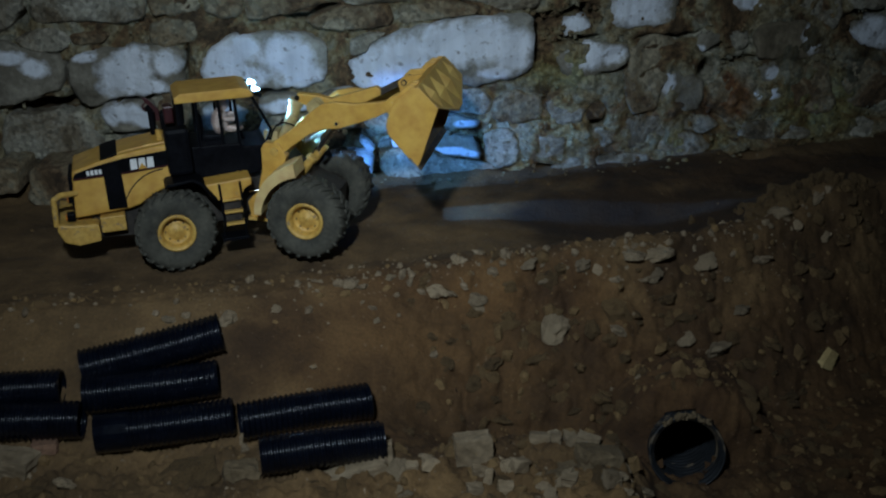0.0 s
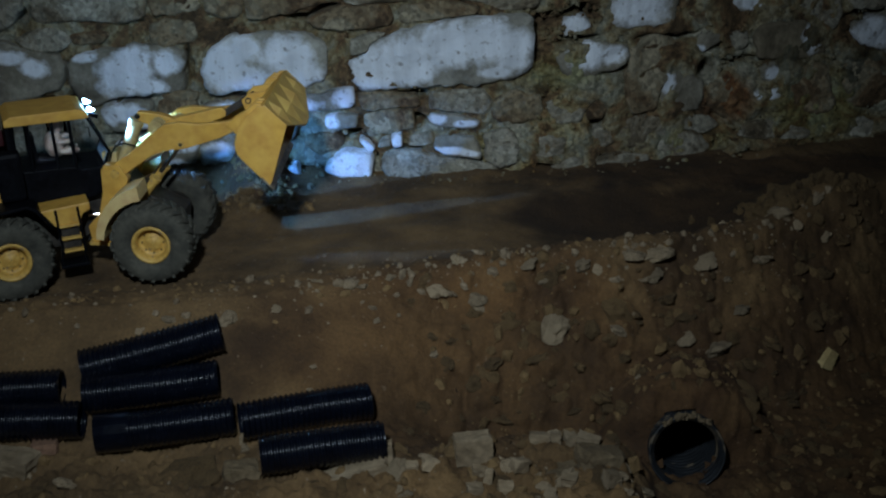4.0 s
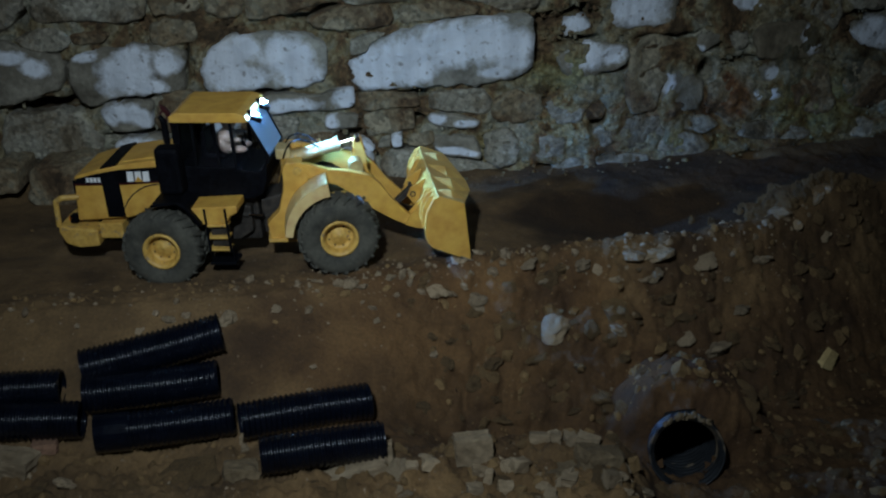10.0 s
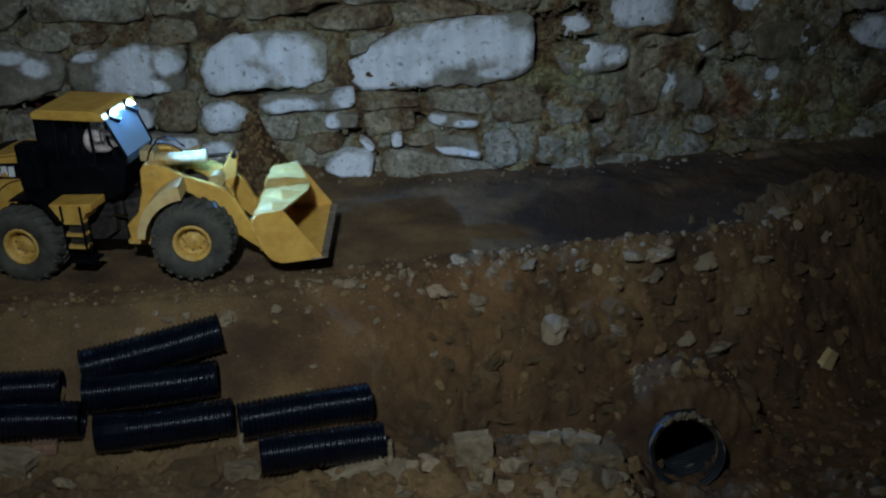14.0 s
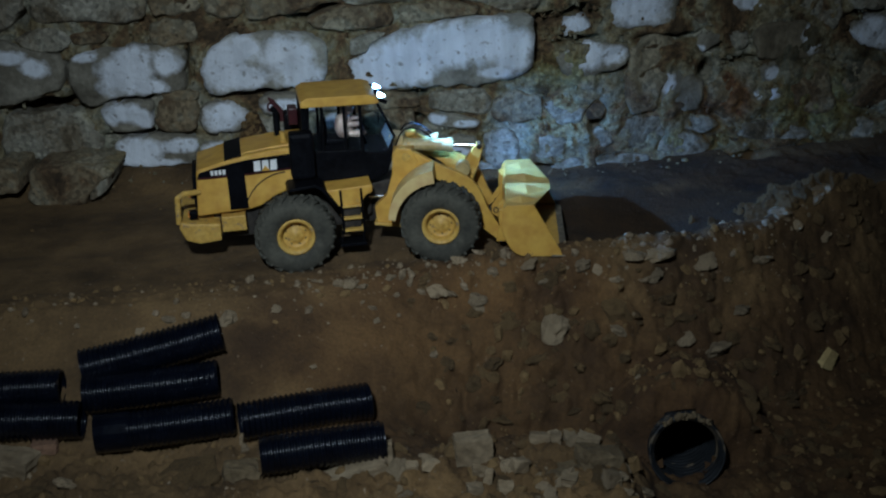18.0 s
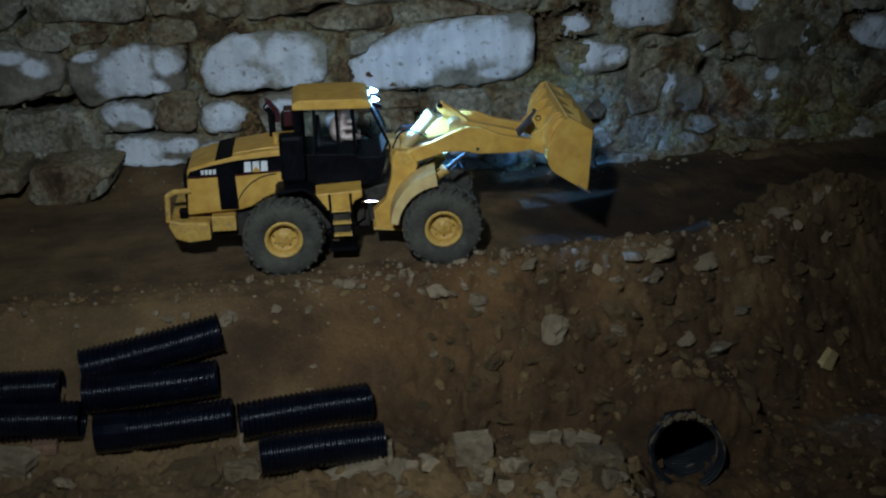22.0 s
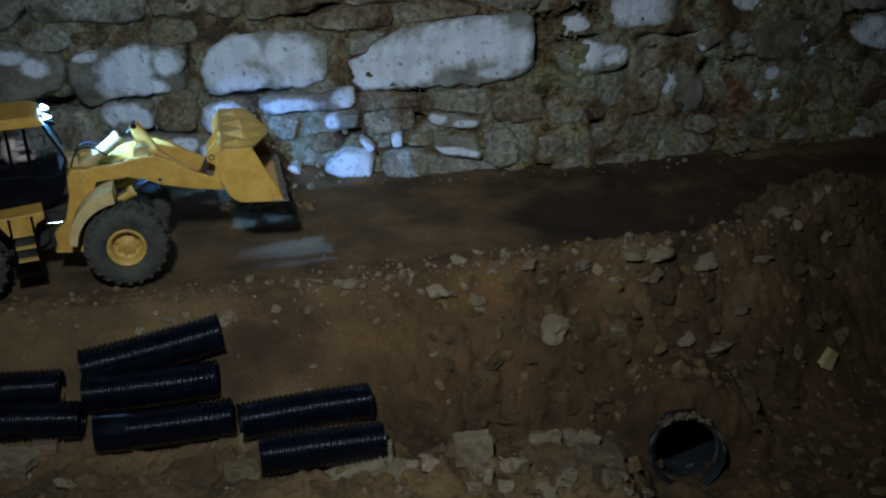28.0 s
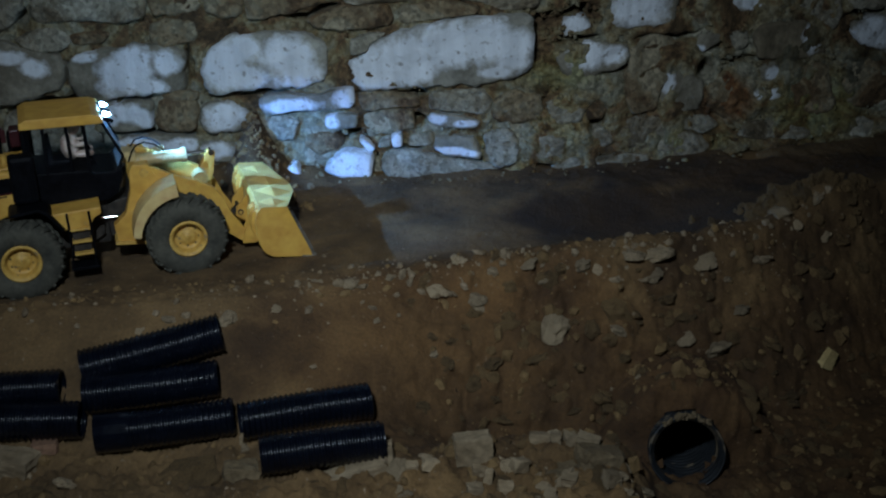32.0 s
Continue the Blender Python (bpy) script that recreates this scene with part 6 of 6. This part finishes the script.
# ---------------------------------------------------------------- movement
def motions():
    # seconds, place x, y, z, heading, nose up, lean, steering joint, arms, bucket (metres and degrees)
    rows = [
        (0.0, -0.4149, 1.6961, 0.0048, 15.16, 1.13, -2.22, -25.63, 20.6, -51.0),
        (0.5, -0.4760, 1.6758, 0.0033, 22.28, 1.34, -0.80, -25.59, 21.2, -47.9),
        (1.0, -0.5339, 1.6706, -0.0020, 23.99, -0.02, 0.27, -14.76, 22.5, -53.6),
        (1.5, -0.5787, 1.6704, -0.0060, 20.05, -1.12, -0.13, -3.78, 24.8, -55.2),
        (2.0, -0.6241, 1.6584, -0.0083, 18.74, -0.74, -0.02, -0.24, 25.7, -54.9),
        (2.5, -0.6831, 1.6194, -0.0049, 21.28, -0.59, 0.27, -7.08, 24.4, -55.1),
        (3.0, -0.7122, 1.5823, 0.0016, 29.25, 0.06, -0.96, -19.83, 21.1, -50.3),
        (3.5, -0.6834, 1.5932, 0.0028, 27.62, 0.16, -1.17, -26.09, 20.9, -49.8),
        (5.5, -0.5014, 1.6603, 0.0020, -1.08, 1.53, 0.02, -0.83, 16.7, -42.7),
        (6.0, -0.4596, 1.6591, 0.0031, -3.42, 0.61, -0.77, 6.69, 16.9, -40.8),
        (6.5, -0.4142, 1.6591, 0.0014, -1.44, 0.57, -0.70, 5.57, 12.5, -29.8),
        (7.0, -0.3760, 1.6586, 0.0014, 1.18, -0.05, -1.45, 1.10, 4.7, -20.8),
        (7.5, -0.3328, 1.6641, 0.0026, 0.35, -0.62, -1.75, 3.44, -2.3, -18.4),
        (8.0, -0.3289, 1.6629, 0.0038, -0.54, -0.93, -1.76, 7.79, -8.6, -19.1),
        (8.5, -0.3397, 1.6721, 0.0005, -2.72, -1.20, -0.91, 11.72, -15.2, -20.7),
        (9.0, -0.3544, 1.6722, -0.0010, -3.41, -1.13, -0.87, 12.09, -21.7, -20.5),
        (9.5, -0.3739, 1.6724, -0.0005, -5.82, -0.09, 0.08, 12.84, -27.1, -20.9),
        (10.0, -0.3978, 1.6788, -0.0040, -6.80, 1.04, 3.30, 14.52, -31.6, -25.7),
        (10.5, -0.4181, 1.6717, -0.0020, -8.39, 2.32, 4.77, 14.01, -35.1, -20.8),
        (11.0, -0.4452, 1.6821, -0.0027, -9.11, 1.57, 2.53, 14.72, -39.0, -14.8),
        (11.5, -0.4722, 1.6858, -0.0009, -9.39, 0.67, 1.46, 14.59, -40.1, -10.9),
        (12.0, -0.4976, 1.6873, -0.0002, -10.26, 0.74, 1.12, 13.86, -40.0, -10.6),
        (12.5, -0.5211, 1.6957, 0.0017, -12.54, 0.36, 1.33, 14.78, -40.0, -9.2),
        (13.0, -0.5529, 1.6981, 0.0021, -14.39, 0.70, 0.30, 14.33, -39.6, -9.0),
        (13.5, -0.5800, 1.6885, 0.0014, -13.31, 0.82, 0.50, 13.48, -40.7, -3.0),
        (14.0, -0.5967, 1.6928, -0.0001, -13.17, 0.79, 1.05, 13.43, -39.5, 5.4),
        (14.5, -0.5691, 1.6909, 0.0015, -12.22, 0.84, 1.26, 13.16, -40.0, 5.0),
        (16.5, -0.3495, 1.6807, -0.0018, 3.48, -0.97, -0.88, 8.07, -41.4, -5.2),
        (17.0, -0.3027, 1.6857, -0.0024, 8.44, -0.51, -0.16, -1.27, -42.5, -1.8),
        (17.5, -0.2682, 1.6894, -0.0034, 10.74, 0.57, 0.03, -10.16, -43.2, -4.1),
        (18.0, -0.2328, 1.6978, -0.0030, 10.04, 0.15, 0.03, -13.16, -42.6, -0.7),
        (18.5, -0.2371, 1.6958, -0.0034, 7.59, -0.39, 0.31, -5.43, -40.7, -2.5),
        (19.0, -0.2570, 1.6826, -0.0006, 7.10, -0.04, 0.05, -4.91, -33.6, 1.3),
        (19.5, -0.2524, 1.6854, -0.0011, 7.22, -0.46, 0.45, -2.50, -27.9, 4.2),
        (20.0, -0.2263, 1.6938, -0.0029, 6.33, -0.70, -0.13, -0.91, -24.0, 0.4),
        (20.5, -0.2224, 1.6975, -0.0035, 6.23, -0.85, -0.11, -1.06, -19.8, -5.6),
        (21.0, -0.2242, 1.6984, -0.0030, 6.48, -1.24, 0.49, -0.72, -15.6, -15.4),
        (21.5, -0.2337, 1.6883, -0.0016, 5.41, -0.55, 0.21, -2.24, -4.7, -30.1),
        (22.0, -0.2419, 1.6851, -0.0008, 5.27, -0.45, 0.27, -1.64, 4.7, -32.9),
        (22.5, -0.2633, 1.6779, 0.0001, 6.35, -0.06, -0.44, -3.54, 11.6, -35.1),
        (23.0, -0.3175, 1.6716, -0.0004, 9.21, -0.33, -2.10, -7.60, 15.9, -44.4),
        (23.5, -0.4029, 1.6679, -0.0034, 7.18, -0.50, -0.90, 1.21, 15.1, -44.1),
        (24.0, -0.4753, 1.6609, -0.0038, 3.43, -0.32, -0.74, 5.81, 14.3, -43.8),
        (24.5, -0.5508, 1.6430, -0.0017, 6.49, 1.25, -1.88, -4.45, 13.5, -43.5),
        (25.0, -0.6225, 1.6121, -0.0048, 13.47, 1.56, -2.50, -15.67, 12.6, -43.2),
        (25.5, -0.6784, 1.5894, 0.0031, 23.25, 1.70, -2.36, -25.84, 11.6, -41.2),
        (27.5, -0.6975, 1.5793, 0.0050, 22.74, 0.86, -0.00, -14.49, -4.2, -5.8),
        (28.0, -0.6982, 1.5799, 0.0052, 20.50, 0.58, 0.17, -9.41, -8.7, -4.2),
        (28.5, -0.6897, 1.5861, 0.0040, 19.60, 0.11, 0.76, -5.72, -11.5, 0.0),
        (29.0, -0.6780, 1.5882, 0.0049, 18.41, -0.15, 1.32, -1.29, -16.5, -0.3),
        (29.5, -0.6756, 1.5835, 0.0055, 17.85, -0.22, 1.09, 0.12, -24.5, -2.0),
        (30.0, -0.6769, 1.5863, 0.0047, 17.93, -0.29, 1.15, 0.27, -30.8, -8.5),
        (30.5, -0.6777, 1.5901, 0.0035, 17.76, -0.18, 1.32, -0.13, -37.7, -7.5),
        (31.0, -0.6784, 1.5955, 0.0020, 18.07, 0.05, 1.54, -1.42, -40.5, -4.6),
        (31.5, -0.6565, 1.6065, 0.0006, 18.49, 0.37, 1.58, -2.24, -41.3, -5.2),
        (32.0, -0.6332, 1.6314, -0.0024, 18.64, -0.46, 1.48, -1.29, -40.9, -6.8),
    ]
    table = np.array(rows)
    ts = table[:, 0]

    def slope(i):
        """A gentle tangent at row i that never overshoots."""
        if i == 0 or i == len(ts) - 1:
            return np.zeros(table.shape[1] - 1)
        a = (table[i, 1:] - table[i - 1, 1:]) / (ts[i] - ts[i - 1])
        b = (table[i + 1, 1:] - table[i, 1:]) / (ts[i + 1] - ts[i])
        lim = 3 * np.minimum(abs(a), abs(b))
        m = (a * (ts[i + 1] - ts[i]) + b * (ts[i] - ts[i - 1])) / (ts[i + 1] - ts[i - 1])
        return np.where(a * b <= 0, 0.0, np.clip(m, -lim, lim))

    tangents = [slope(i) for i in range(len(ts))]

    def state(t):
        i = min(max(int(np.searchsorted(ts, t, side="right")) - 1, 0), len(ts) - 2)
        h = ts[i + 1] - ts[i]
        u = (t - ts[i]) / h
        return (2 * u**3 - 3 * u**2 + 1) * table[i, 1:] + (u**3 - 2 * u**2 + u) * h * tangents[i] + (3 * u**2 - 2 * u**3) * table[i + 1, 1:] + (u**3 - u**2) * h * tangents[i + 1]

    keyed = {ob: [] for ob in (LOADER, FRONT, ARMS, ARMS_FAR, LEVER, LINK, TILT_BARREL, TILT_ROD, BUCKET, *WHEELS)}
    for c, r in LIFTS:
        keyed[c], keyed[r] = [], []
    spots = [(0.0, -TRACK), (0.0, TRACK), (HINGE, -TRACK), (HINGE, TRACK)]
    rolled, before = [0.0] * 4, None

    def flat(a):
        """A turn in the x, z plane, positive from x towards z."""
        return Matrix.Rotation(-a, 4, "Y")

    def spin(p, a):
        return (p[0] * math.cos(a) - p[1] * math.sin(a), p[0] * math.sin(a) + p[1] * math.cos(a))

    for k in range(129):
        t = k * 0.25
        x, y, z, head, up, lean, joint, arm, tip = state(t)
        body = Matrix.Translation((x, y, z)) @ Matrix.Rotation(radians(head), 4, "Z") @ Matrix.Rotation(-radians(up), 4, "Y") @ Matrix.Rotation(radians(lean), 4, "X")
        keyed[LOADER].append((t, body))
        front = Matrix.Translation((HINGE, 0, 0)) @ Matrix.Rotation(radians(joint), 4, "Z")
        keyed[FRONT].append((t, front))
        hubs = []
        for i, (wx, wy) in enumerate(spots):
            m = (front if i > 1 else Matrix.Identity(4)) @ Matrix.Translation((wx, wy, WHEEL_R - (0.0035 if i < 2 else 0.0)))
            hubs.append((body @ m, m))
        if before:
            for i in range(4):
                gone = (before[i][0].inverted() @ hubs[i][0].translation).x
                rolled[i] += gone / WHEEL_R
        for i in range(4):
            m = hubs[i][1] @ Matrix.Rotation(rolled[i], 4, "Y")
            if i % 2:
                m = m @ Matrix.Rotation(math.pi, 4, "Z")
            keyed[WHEELS[i]].append((t, m))
        before = [(h[0].copy(), h[1]) for h in hubs]
        a, b = radians(arm), radians(tip)
        place = lambda p, turn: front @ Matrix.Translation((p[0], 0, p[1])) @ flat(turn)
        hinge = spin((ARM_LENGTH, 0), a)
        hinge = (ARM_PIVOT[0] + hinge[0], ARM_PIVOT[1] + hinge[1])
        keyed[ARMS].append((t, place(ARM_PIVOT, a)))
        keyed[ARMS_FAR].append((t, place(ARM_PIVOT, a)))
        keyed[BUCKET].append((t, place(hinge, b)))
        o = spin(LINK_PIN, b)
        pin = (hinge[0] + o[0], hinge[1] + o[1])
        o = spin(LEVER_PIN, a)
        mid = (ARM_PIVOT[0] + o[0], ARM_PIVOT[1] + o[1])
        dx, dz = pin[0] - mid[0], pin[1] - mid[1]
        d = min(math.hypot(dx, dz), LEVER_LOW + LINK_LENGTH - 1e-4)
        inside = math.acos(max(-1, min(1, (LEVER_LOW**2 + d * d - LINK_LENGTH**2) / (2 * LEVER_LOW * d))))
        low_way = math.atan2(dz, dx) - inside
        low = (mid[0] + LEVER_LOW * math.cos(low_way), mid[1] + LEVER_LOW * math.sin(low_way))
        top_way = low_way + LEVER_BEND
        top = (mid[0] + LEVER_TOP * math.cos(top_way), mid[1] + LEVER_TOP * math.sin(top_way))
        keyed[LEVER].append((t, place(mid, top_way - math.pi / 2)))
        keyed[LINK].append((t, place(low, math.atan2(pin[1] - low[1], pin[0] - low[0]))))
        way = math.atan2(top[1] - TILT_BASE[1], top[0] - TILT_BASE[0])
        keyed[TILT_BARREL].append((t, place(TILT_BASE, way)))
        keyed[TILT_ROD].append((t, place(top, way)))
        o = spin(LIFT_PIN, a)
        eye = (ARM_PIVOT[0] + o[0], ARM_PIVOT[1] + o[1])
        way = math.atan2(eye[1] - LIFT_BASE[1], eye[0] - LIFT_BASE[0])
        for c, r in LIFTS:
            keyed[c].append((t, place(LIFT_BASE, way)))
            keyed[r].append((t, place(eye, way)))
    for ob, keys in keyed.items():
        walk(ob, keys)


motions()
